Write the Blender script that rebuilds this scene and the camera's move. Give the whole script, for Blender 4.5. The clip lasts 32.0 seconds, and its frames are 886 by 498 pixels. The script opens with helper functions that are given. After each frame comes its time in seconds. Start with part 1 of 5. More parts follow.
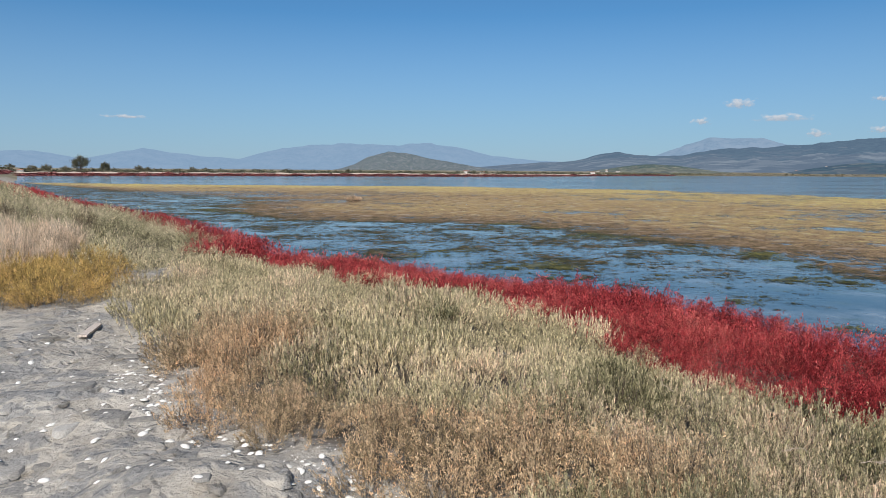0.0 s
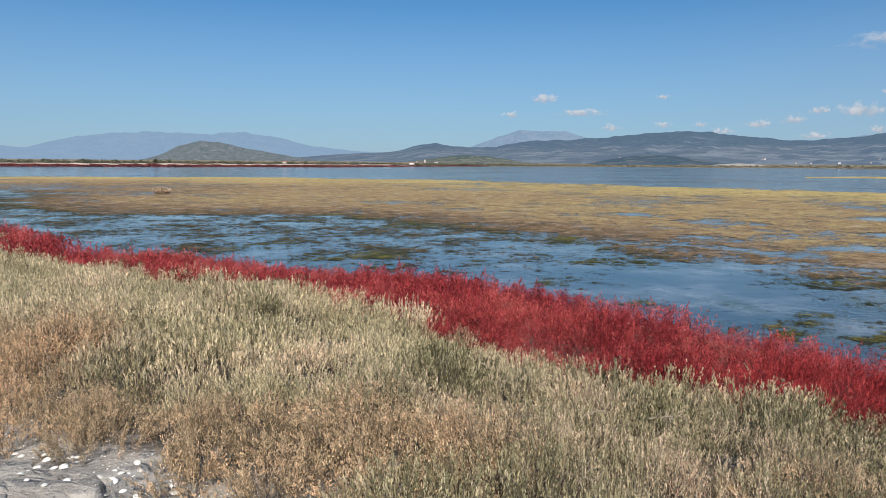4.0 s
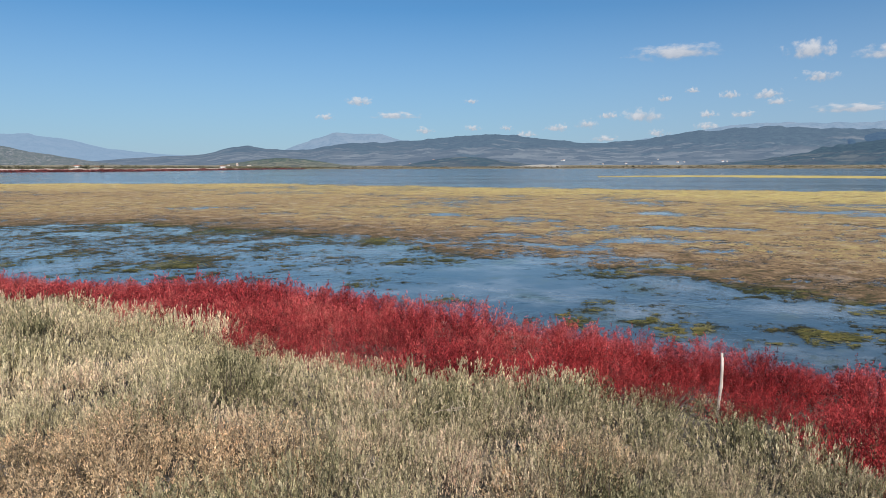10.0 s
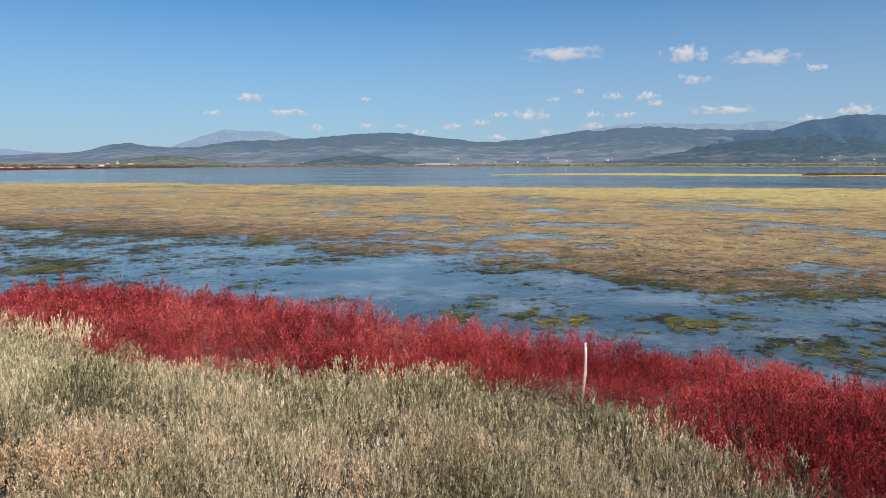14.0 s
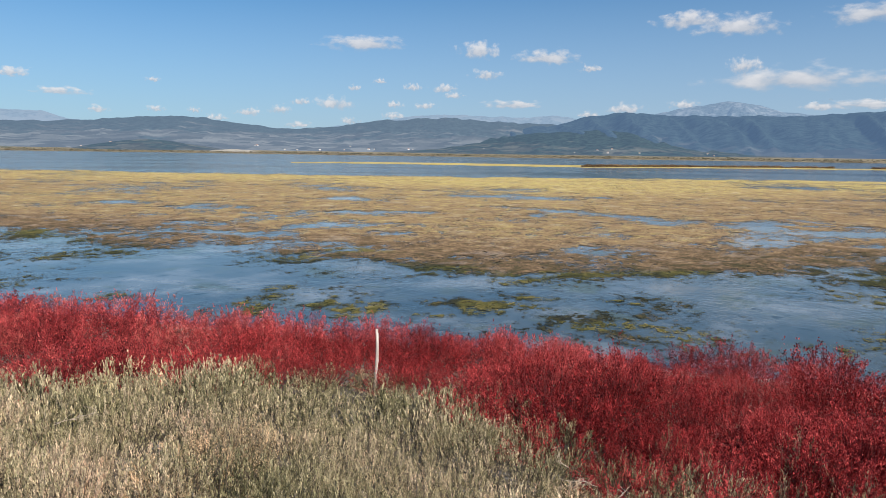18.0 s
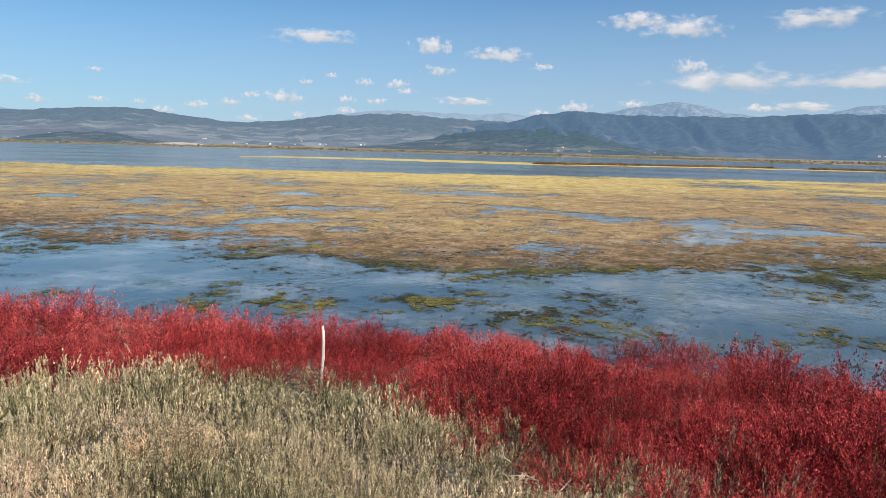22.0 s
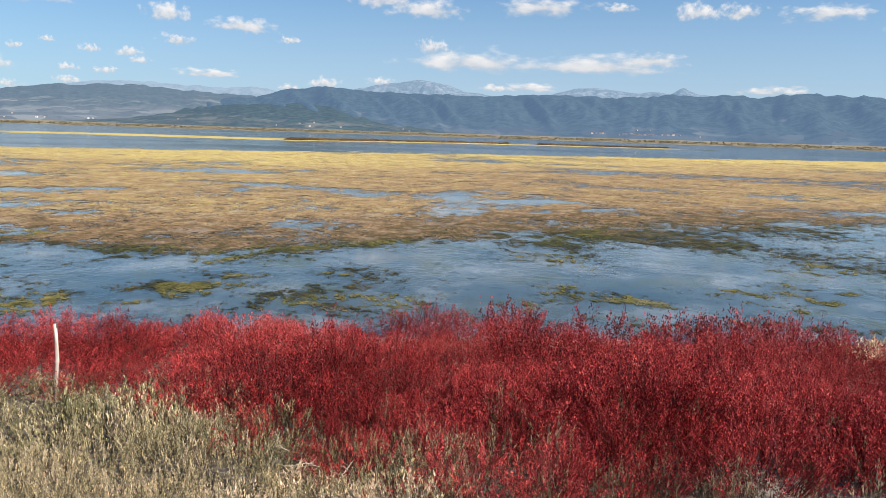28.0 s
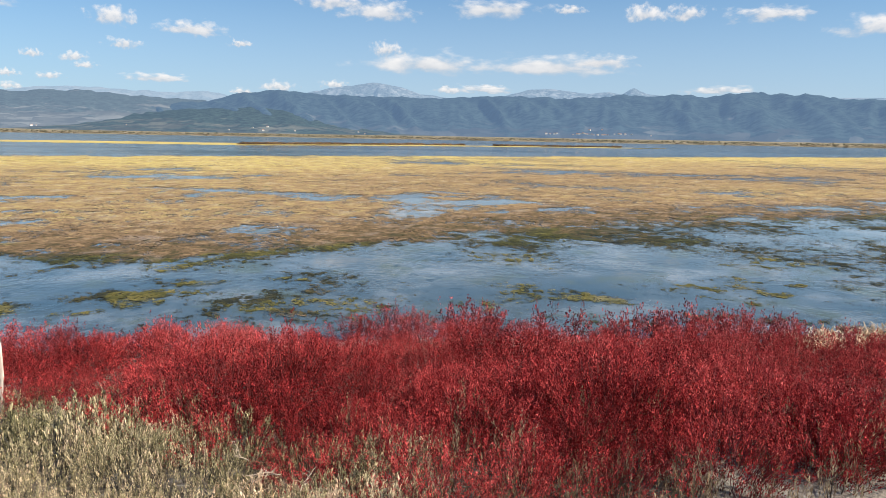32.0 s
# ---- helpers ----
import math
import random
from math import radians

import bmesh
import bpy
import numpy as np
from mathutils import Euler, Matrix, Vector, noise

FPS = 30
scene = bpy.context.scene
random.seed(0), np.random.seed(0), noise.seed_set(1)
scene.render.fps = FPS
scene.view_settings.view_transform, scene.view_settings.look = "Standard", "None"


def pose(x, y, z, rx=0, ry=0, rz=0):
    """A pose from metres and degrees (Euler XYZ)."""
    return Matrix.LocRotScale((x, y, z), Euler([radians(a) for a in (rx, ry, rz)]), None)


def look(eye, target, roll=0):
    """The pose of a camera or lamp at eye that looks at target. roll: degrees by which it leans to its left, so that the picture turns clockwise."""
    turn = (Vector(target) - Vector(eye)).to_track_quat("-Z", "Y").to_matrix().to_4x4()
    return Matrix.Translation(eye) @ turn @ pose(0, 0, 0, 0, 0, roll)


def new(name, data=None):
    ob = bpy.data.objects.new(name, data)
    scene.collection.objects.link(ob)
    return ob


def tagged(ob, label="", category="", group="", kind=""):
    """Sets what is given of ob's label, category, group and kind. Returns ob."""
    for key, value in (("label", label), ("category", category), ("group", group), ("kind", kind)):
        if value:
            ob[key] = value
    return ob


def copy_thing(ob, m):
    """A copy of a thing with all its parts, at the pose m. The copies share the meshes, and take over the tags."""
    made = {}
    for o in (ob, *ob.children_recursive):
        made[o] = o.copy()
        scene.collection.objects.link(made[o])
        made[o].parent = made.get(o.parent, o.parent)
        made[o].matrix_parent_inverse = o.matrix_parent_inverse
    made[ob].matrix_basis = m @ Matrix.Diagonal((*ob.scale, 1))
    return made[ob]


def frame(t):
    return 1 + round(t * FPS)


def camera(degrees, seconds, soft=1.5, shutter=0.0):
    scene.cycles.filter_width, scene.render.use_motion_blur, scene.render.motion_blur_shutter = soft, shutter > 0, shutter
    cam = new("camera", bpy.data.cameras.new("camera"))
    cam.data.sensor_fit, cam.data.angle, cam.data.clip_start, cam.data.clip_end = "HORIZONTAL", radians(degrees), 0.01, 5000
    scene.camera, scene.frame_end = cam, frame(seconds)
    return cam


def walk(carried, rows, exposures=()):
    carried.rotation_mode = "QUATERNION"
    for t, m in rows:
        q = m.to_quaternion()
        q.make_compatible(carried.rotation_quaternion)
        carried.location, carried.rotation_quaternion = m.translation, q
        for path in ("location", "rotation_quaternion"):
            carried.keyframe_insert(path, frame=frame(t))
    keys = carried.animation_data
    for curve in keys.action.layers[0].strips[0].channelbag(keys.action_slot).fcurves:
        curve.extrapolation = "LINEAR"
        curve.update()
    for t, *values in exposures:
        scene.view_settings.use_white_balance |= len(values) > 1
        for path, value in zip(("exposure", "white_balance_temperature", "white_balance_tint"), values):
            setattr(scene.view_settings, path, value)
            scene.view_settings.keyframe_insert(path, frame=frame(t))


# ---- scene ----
cam = camera(64.27, 32.0, soft=0.36)
# seconds, eye x, y, z, then yaw, pitch and roll in degrees
ROWS = [
    (0.0, 0.000, -0.000, 2.322, -2.02, -6.15, 0.28),
    (0.5, 0.008, -0.032, 2.317, -4.04, -6.24, 0.40),
    (1.0, -0.015, -0.016, 2.313, -7.39, -6.28, 0.92),
    (1.5, -0.023, -0.010, 2.310, -9.52, -6.22, 1.12),
    (2.0, -0.026, -0.002, 2.308, -10.93, -6.56, -0.01),
    (2.5, -0.034, -0.010, 2.308, -12.95, -6.12, 0.63),
    (4.5, 0.014, -0.053, 2.317, -17.48, -7.10, -0.30),
    (5.0, 0.035, -0.049, 2.313, -18.90, -7.00, -0.64),
    (5.5, 0.056, -0.062, 2.324, -20.73, -6.79, -0.15),
    (6.0, 0.086, -0.092, 2.317, -22.29, -6.50, -0.29),
    (6.5, 0.120, -0.119, 2.332, -24.01, -6.32, -0.41),
    (7.0, 0.142, -0.135, 2.328, -25.68, -6.12, -0.98),
    (7.5, 0.175, -0.143, 2.325, -27.58, -6.15, -1.01),
    (8.0, 0.199, -0.139, 2.323, -30.03, -6.25, -0.19),
    (8.5, 0.212, -0.140, 2.323, -30.89, -6.01, -0.04),
    (9.0, 0.213, -0.139, 2.318, -31.45, -6.68, 0.14),
    (9.5, 0.208, -0.126, 2.316, -31.59, -6.57, 0.49),
    (10.0, 0.205, -0.124, 2.316, -31.10, -6.61, -0.12),
    (10.5, 0.208, -0.137, 2.321, -31.26, -6.98, -0.66),
    (11.0, 0.219, -0.118, 2.310, -31.16, -7.38, -0.03),
    (11.5, 0.218, -0.108, 2.317, -31.04, -7.10, -0.03),
    (12.0, 0.241, -0.115, 2.320, -31.89, -6.95, 0.19),
    (12.5, 0.264, -0.169, 2.317, -33.51, -7.07, 0.20),
    (13.0, 0.302, -0.223, 2.319, -36.44, -6.79, 0.69),
    (13.5, 0.336, -0.256, 2.323, -37.79, -6.58, -0.40),
    (14.0, 0.353, -0.258, 2.313, -39.54, -6.76, -0.11),
    (14.5, 0.387, -0.238, 2.311, -41.81, -6.79, -0.40),
    (15.0, 0.411, -0.221, 2.310, -44.33, -7.14, -0.41),
    (15.5, 0.398, -0.251, 2.326, -46.91, -7.05, -0.76),
    (17.5, 0.477, -0.301, 2.299, -54.61, -7.54, 0.19),
    (18.0, 0.476, -0.303, 2.300, -55.47, -7.60, 0.84),
    (18.5, 0.470, -0.282, 2.300, -55.25, -7.75, 1.41),
    (19.0, 0.455, -0.295, 2.297, -54.88, -7.67, 0.70),
    (19.5, 0.462, -0.288, 2.306, -54.56, -7.76, 0.86),
    (20.0, 0.460, -0.291, 2.288, -54.79, -7.72, 1.10),
    (20.5, 0.457, -0.298, 2.299, -54.53, -7.95, 0.88),
    (21.0, 0.473, -0.317, 2.304, -55.55, -7.86, 0.80),
    (21.5, 0.478, -0.350, 2.309, -56.79, -8.01, 1.39),
    (22.0, 0.505, -0.331, 2.300, -59.40, -7.83, 1.55),
    (22.5, 0.565, -0.242, 2.278, -61.14, -9.05, 0.94),
    (23.0, 0.620, -0.193, 2.270, -63.65, -8.65, 0.45),
    (23.5, 0.643, -0.156, 2.261, -67.45, -8.74, 0.93),
    (24.0, 0.644, -0.159, 2.261, -69.31, -8.50, 1.39),
    (24.5, 0.647, -0.184, 2.274, -71.65, -8.24, 1.46),
    (25.0, 0.640, -0.206, 2.273, -75.03, -7.99, 1.57),
    (25.5, 0.626, -0.222, 2.275, -77.38, -8.40, 1.44),
    (26.0, 0.636, -0.219, 2.271, -78.86, -8.76, 1.27),
    (26.5, 0.643, -0.209, 2.275, -79.67, -8.83, 1.22),
    (28.5, 0.635, -0.209, 2.266, -79.07, -9.27, 1.86),
    (29.0, 0.640, -0.217, 2.275, -78.70, -9.09, 0.72),
    (29.5, 0.637, -0.202, 2.271, -79.30, -9.02, 0.49),
    (30.0, 0.639, -0.204, 2.267, -79.26, -8.82, 0.62),
    (30.5, 0.651, -0.189, 2.262, -79.11, -9.10, 0.98),
    (31.0, 0.652, -0.199, 2.263, -79.01, -8.94, 0.69),
    (31.5, 0.657, -0.208, 2.270, -80.52, -8.78, 1.64),
    (32.0, 0.663, -0.201, 2.254, -82.66, -8.93, 1.03),
]
walk(cam, [(t, pose(x, y, z, 90 + pitch, 0, yaw) @ pose(0, 0, 0, 0, 0, roll)) for t, x, y, z, yaw, pitch, roll in ROWS], [(0, 0.03, 6320, 10), (6, 0.08, 6400, 11), (13, 0.17, 6500, 11), (19, 0.32, 6700, 11), (26, 0.55, 6950, 11), (32, 0.62, 7050, 11)])

# ---- sky and sun ----
SUN_AZ, SUN_EL = -168.0, 43.0
world = bpy.data.worlds.new("sky")
scene.world = world
world.use_nodes = True
wn = world.node_tree.nodes
sky = wn.new("ShaderNodeTexSky")
sky.sky_type, sky.sun_disc = "NISHITA", False
sky.sun_elevation, sky.sun_rotation = radians(SUN_EL), radians(SUN_AZ)
sky.altitude, sky.air_density, sky.dust_density, sky.ozone_density = 600.0, 1.0, 0.1, 3.0
wn["Background"].inputs["Strength"].default_value = 0.074
tint = wn.new("ShaderNodeMixRGB")
tint.blend_type = "MULTIPLY"
tint.inputs[0].default_value, tint.inputs[2].default_value = 1.0, (0.55, 0.95, 1.17, 1)
world.node_tree.links.new(sky.outputs[0], tint.inputs[1])
# pale haze towards the horizon, thicker towards the east
way = wn.new("ShaderNodeTexCoord")
axes = wn.new("ShaderNodeSeparateXYZ")
world.node_tree.links.new(way.outputs["Generated"], axes.inputs[0])
low, east, total, haze = (wn.new("ShaderNodeMapRange"), wn.new("ShaderNodeMapRange"), wn.new("ShaderNodeMath"), wn.new("ShaderNodeMixRGB"))
for n, value in zip(("From Min", "From Max", "To Min", "To Max"), (0.0, 0.21, 0.76, 0.0)):
    low.inputs[n].default_value = value
for n, value in zip(("From Min", "From Max", "To Min", "To Max"), (0.55, 1.0, 0.0, 0.13)):
    east.inputs[n].default_value = value
world.node_tree.links.new(axes.outputs["Z"], low.inputs["Value"])
world.node_tree.links.new(axes.outputs["X"], east.inputs["Value"])
total.operation, total.use_clamp = "ADD", True
world.node_tree.links.new(low.outputs[0], total.inputs[0])
world.node_tree.links.new(east.outputs[0], total.inputs[1])
world.node_tree.links.new(total.outputs[0], haze.inputs[0])
world.node_tree.links.new(tint.outputs[0], haze.inputs[1])
haze.inputs[2].default_value = (4.25, 5.35, 7.25, 1)
world.node_tree.links.new(haze.outputs[0], wn["Background"].inputs["Color"])
sun = new("sun", bpy.data.lights.new("sun", "SUN"))
sun.data.energy, sun.data.angle, sun.data.color = 5.0, radians(0.55), (1.0, 0.945, 0.87)
sun_way = Vector((math.sin(radians(SUN_AZ)) * math.cos(radians(SUN_EL)), math.cos(radians(SUN_AZ)) * math.cos(radians(SUN_EL)), math.sin(radians(SUN_EL))))
sun.matrix_world = look(sun_way * 60, (0, 0, 0))


# ---- materials ----
class Mat:
    """A node material with short names for the nodes that are used often."""

    def __init__(self, name):
        self.mat = bpy.data.materials.new(name)
        self.mat.use_nodes = True
        self.tree = self.mat.node_tree
        self.bsdf = self.tree.nodes["Principled BSDF"]
        self.out = self.tree.nodes["Material Output"]

    def node(self, kind, **inputs):
        n = self.tree.nodes.new("ShaderNode" + kind)
        for key, value in inputs.items():
            self.put(n.inputs[key.replace("_", " ")], value)
        return n

    def put(self, socket, value):
        if isinstance(value, bpy.types.NodeSocket):
            self.tree.links.new(value, socket)
        elif isinstance(value, bpy.types.Node):
            self.tree.links.new(value.outputs[0], socket)
        else:
            socket.default_value = value

    def position(self):
        return self.node("NewGeometry").outputs["Position"]

    def noise(self, at, scale, detail=4.0, rough=0.6, distortion=0.0):
        n = self.node("TexNoise", Scale=scale, Detail=detail, Roughness=rough, Distortion=distortion)
        self.put(n.inputs["Vector"], at)
        return n.outputs["Fac"]

    def stretch(self, at, sx, sy, sz):
        n = self.node("Mapping")
        self.put(n.inputs["Vector"], at)
        n.inputs["Scale"].default_value = (sx, sy, sz)
        return n.outputs["Vector"]

    def ramp(self, fac, *stops):
        n = self.node("ValToRGB")
        self.put(n.inputs["Fac"], fac)
        el = n.color_ramp.elements
        while len(el) < len(stops):
            el.new(0.5)
        for e, (p, c) in zip(el, stops):
            e.position, e.color = p, (*c, 1) if len(c) == 3 else c
        return n.outputs["Color"]

    def step(self, fac, a, b):
        n = self.node("MapRange")
        n.interpolation_type = "SMOOTHSTEP"
        for key, value in (("Value", fac), ("From Min", a), ("From Max", b)):
            self.put(n.inputs[key], value)
        return n.outputs["Result"]

    def math(self, op, a, b=0.0):
        n = self.node("Math")
        n.operation = op
        self.put(n.inputs[0], a), self.put(n.inputs[1], b)
        return n.outputs[0]

    def mix(self, fac, a, b, how="MIX"):
        n = self.node("MixRGB")
        n.blend_type = how
        self.put(n.inputs[0], fac)
        for k, v in ((1, a), (2, b)):
            self.put(n.inputs[k], (*v, 1) if isinstance(v, tuple) and len(v) == 3 else v)
        return n.outputs[0]

    def bump(self, height, strength, distance):
        n = self.node("Bump", Strength=strength, Distance=distance)
        self.put(n.inputs["Height"], height)
        self.put(self.bsdf.inputs["Normal"], n.outputs[0])
        return n.outputs[0]

    def set(self, **inputs):
        for key, value in inputs.items():
            if isinstance(value, tuple) and len(value) == 3:
                value = (*value, 1)
            self.put(self.bsdf.inputs[key.replace("_", " ")], value)
        return self.mat


def foliage_material(name, *stops, patch=0.9, gloss=0.55, glow_through=0.15, stemmed=True):
    """Fleshy salt-marsh twigs: colour in patches over the ground, and from twig to twig."""
    m = Mat(name)
    at = m.position()
    wide = m.node("MapRange", Value=m.noise(at, patch, 3, 0.55), From_Min=0.34, From_Max=0.66).outputs[0]
    fine = m.node("NewGeometry").outputs["Random Per Island"]
    rand = m.node("ObjectInfo").outputs["Random"]
    stem = fine
    if stemmed:
        twig = m.node("Attribute")
        twig.attribute_name = "twig"
        stem = twig.outputs["Fac"]
    fac = m.math("ADD", m.math("MULTIPLY", wide, 0.34), m.math("ADD", m.math("MULTIPLY", fine, 0.16), m.math("ADD", m.math("MULTIPLY", stem, 0.26), m.math("MULTIPLY", rand, 0.14))))
    colour = m.ramp(m.math("ADD", fac, 0.04), *stops)
    dice = m.node("TexWhiteNoise")
    dice.noise_dimensions = "1D"
    m.put(dice.inputs["W"], m.math("MULTIPLY", stem, 913.0))
    tone = m.node("MapRange", Value=dice.outputs["Value"], To_Min=0.30, To_Max=1.72).outputs[0]
    colour = m.mix(1.0, colour, tone, "MULTIPLY")
    mat = m.set(Base_Color=colour, Roughness=gloss)
    m.bsdf.inputs["Specular IOR Level"].default_value = 0.15
    thin = m.node("BsdfTranslucent", Color=colour)
    both = m.node("MixShader", Fac=glow_through)
    m.put(both.inputs[1], m.bsdf.outputs[0]), m.put(both.inputs[2], thin.outputs[0])
    m.put(m.out.inputs["Surface"], both.outputs[0])
    return mat


RED = foliage_material("red_glasswort", (0.20, (0.10, 0.009, 0.009)), (0.34, (0.24, 0.020, 0.0205)), (0.48, (0.385, 0.044, 0.044)), (0.62, (0.49, 0.076, 0.071)), (0.82, (0.53, 0.108, 0.098)), glow_through=0.10)
PINK_RED = foliage_material("pinkish_glasswort", (0.22, (0.070, 0.007, 0.007)), (0.36, (0.19, 0.018, 0.020)), (0.50, (0.34, 0.040, 0.042)), (0.64, (0.46, 0.085, 0.078)), (0.82, (0.52, 0.165, 0.12)), glow_through=0.10)
SAGE = foliage_material("sage_shrub", (0.18, (0.064, 0.060, 0.030)), (0.32, (0.192, 0.174, 0.090)), (0.45, (0.375, 0.326, 0.188)), (0.58, (0.53, 0.430, 0.277)), (0.72, (0.59, 0.435, 0.305)), (0.87, (0.54, 0.325, 0.205)), patch=1.1, glow_through=0.08)
PALE = foliage_material("straw_shrub", (0.20, (0.16, 0.137, 0.07)), (0.34, (0.38, 0.33, 0.185)), (0.50, (0.58, 0.49, 0.30)), (0.68, (0.66, 0.52, 0.35)), (0.86, (0.62, 0.42, 0.285)), patch=0.9, glow_through=0.08)
TAN = foliage_material("tan_shrub", (0.22, (0.12, 0.105, 0.055)), (0.36, (0.32, 0.285, 0.16)), (0.52, (0.50, 0.425, 0.265)), (0.68, (0.58, 0.465, 0.32)), (0.84, (0.46, 0.38, 0.235)), patch=0.5, glow_through=0.08)
STALK = foliage_material("dry_stalk", (0.25, (0.15, 0.11, 0.06)), (0.5, (0.31, 0.23, 0.14)), (0.8, (0.44, 0.34, 0.22)), patch=2.0)
RUST = foliage_material("rusty_shrub", (0.20, (0.14, 0.102, 0.056)), (0.36, (0.35, 0.262, 0.152)), (0.54, (0.53, 0.382, 0.232)), (0.78, (0.60, 0.365, 0.20)), patch=1.1, glow_through=0.08)
OLIVE = foliage_material("olive_shrub", (0.20, (0.12, 0.082, 0.030)), (0.38, (0.33, 0.225, 0.072)), (0.56, (0.52, 0.35, 0.115)), (0.78, (0.60, 0.36, 0.155)), patch=1.3, glow_through=0.08)
STRAW = foliage_material("dry_straw", (0.20, (0.42, 0.31, 0.20)), (0.5, (0.68, 0.53, 0.38)), (0.8, (0.80, 0.66, 0.50)), patch=2.0, glow_through=0.3)
DARKBUSH = foliage_material("dark_dry_shrub", (0.25, (0.07, 0.05, 0.035)), (0.5, (0.17, 0.13, 0.08)), (0.8, (0.26, 0.20, 0.12)), patch=2.0)
# leaf green paled and tanned: distance haze painted into the base colour
LEAF = foliage_material("hazed_far_leaf", (0.25, (0.10, 0.10, 0.07)), (0.5, (0.165, 0.16, 0.10)), (0.8, (0.24, 0.205, 0.135)), patch=0.05, stemmed=False)


def wood_material(name, dark, light, scale=14.0):
    m = Mat(name)
    at = m.stretch(m.node("TexCoord").outputs["Object"], scale, scale, scale * 0.12)
    grain = m.noise(at, 2.2, 5, 0.65)
    mat = m.set(Base_Color=m.ramp(grain, (0.3, dark), (0.7, light)), Roughness=0.75)
    m.bump(grain, 0.4, 0.003)
    return mat


# stem brown, darkened in the colour for the shade inside the shrubs
STEM = wood_material("shaded_woody_stem", (0.06, 0.042, 0.03), (0.17, 0.125, 0.085), 30)
RED_STEM = wood_material("red_stem", (0.075, 0.010, 0.010), (0.20, 0.030, 0.026), 30)
CANE = wood_material("weathered_cane", (0.36, 0.28, 0.22), (0.72, 0.63, 0.54), 26)
TWIG = wood_material("bleached_twig", (0.36, 0.28, 0.21), (0.60, 0.49, 0.38), 40)
BARK = wood_material("bark", (0.06, 0.045, 0.03), (0.16, 0.12, 0.09), 2)


def ground_material():
    """Grey dried mud with pale salt and darker damp scabs; far off low green-brown land."""
    m = Mat("dried_mud")
    at = m.position()
    broad, mid, fine = m.noise(at, 0.55, 4, 0.6), m.noise(at, 3.2, 6, 0.65), m.noise(at, 24, 5, 0.7)
    grit = m.noise(at, 120, 3, 0.7)
    tone = m.math("ADD", m.math("MULTIPLY", broad, 0.35), m.math("ADD", m.math("MULTIPLY", mid, 0.4), m.math("MULTIPLY", fine, 0.25)))
    mud = m.ramp(tone, (0.34, (0.17, 0.148, 0.118)), (0.44, (0.32, 0.283, 0.232)), (0.54, (0.47, 0.42, 0.35)), (0.66, (0.64, 0.585, 0.50)))
    salt = m.step(m.noise(at, 1.7, 7, 0.72), 0.56, 0.70)
    mud = m.mix(m.math("MULTIPLY", salt, 0.5), mud, (0.56, 0.54, 0.50))
    crust = m.step(m.noise(at, 2.4, 4, 0.55), 0.53, 0.57)
    mud = m.mix(m.math("MULTIPLY", crust, 0.70), mud, m.mix(fine, (0.14, 0.138, 0.133), (0.34, 0.333, 0.318)))
    tan = m.step(m.noise(m.stretch(at, 1, 1, 1), 0.9, 3), 0.55, 0.68)
    mud = m.mix(m.math("MULTIPLY", tan, 0.5), mud, (0.34, 0.26, 0.16))
    land = m.ramp(m.noise(at, 0.02, 6, 0.7), (0.35, (0.12, 0.11, 0.06)), (0.5, (0.22, 0.18, 0.105)), (0.65, (0.29, 0.235, 0.15)))
    dist = m.node("VectorMath")
    dist.operation = "LENGTH"
    m.put(dist.inputs[0], at)
    far = m.step(dist.outputs["Value"], 150.0, 260.0)
    # brown litter under the shrubs, darkened further to stand in for their shade
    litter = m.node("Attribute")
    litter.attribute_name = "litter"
    shaded_soil = m.ramp(fine, (0.35, (0.035, 0.026, 0.016)), (0.65, (0.10, 0.075, 0.048)))
    mud = m.mix(m.math("MULTIPLY", litter.outputs["Fac"], 0.9), mud, shaded_soil)
    warp = m.node("VectorMath")
    warp.operation = "ADD"
    m.put(warp.inputs[0], at), m.put(warp.inputs[1], m.mix(1.0, m.node("TexNoise", Scale=9.0, Detail=5.0).outputs["Color"], (0.20, 0.20, 0.20), "MULTIPLY"))
    scab = m.node("TexVoronoi", Scale=8.5)
    rim = m.node("TexVoronoi", Scale=8.5)
    rim.feature = "DISTANCE_TO_EDGE"
    m.put(scab.inputs["Vector"], warp.outputs[0]), m.put(rim.inputs["Vector"], warp.outputs[0])
    lot = m.node("SeparateXYZ")
    m.put(lot.inputs[0], scab.outputs["Color"])
    proud = m.math("MULTIPLY", m.step(rim.outputs["Distance"], 0.02, 0.22), m.step(lot.outputs["X"], 0.45, 0.55))
    mud = m.mix(m.math("MULTIPLY", proud, m.math("MULTIPLY", lot.outputs["Y"], 0.75)), mud, m.mix(fine, (0.16, 0.152, 0.138), (0.34, 0.325, 0.30)))
    mat = m.set(Base_Color=m.mix(far, mud, land), Roughness=0.92)
    relief = m.math("ADD", m.math("MULTIPLY", mid, 0.9), m.math("ADD", m.math("MULTIPLY", fine, 0.30), m.math("MULTIPLY", grit, 0.04)))
    m.bump(m.math("ADD", relief, m.math("MULTIPLY", proud, 0.16)), 1.0, 0.09)
    return mat


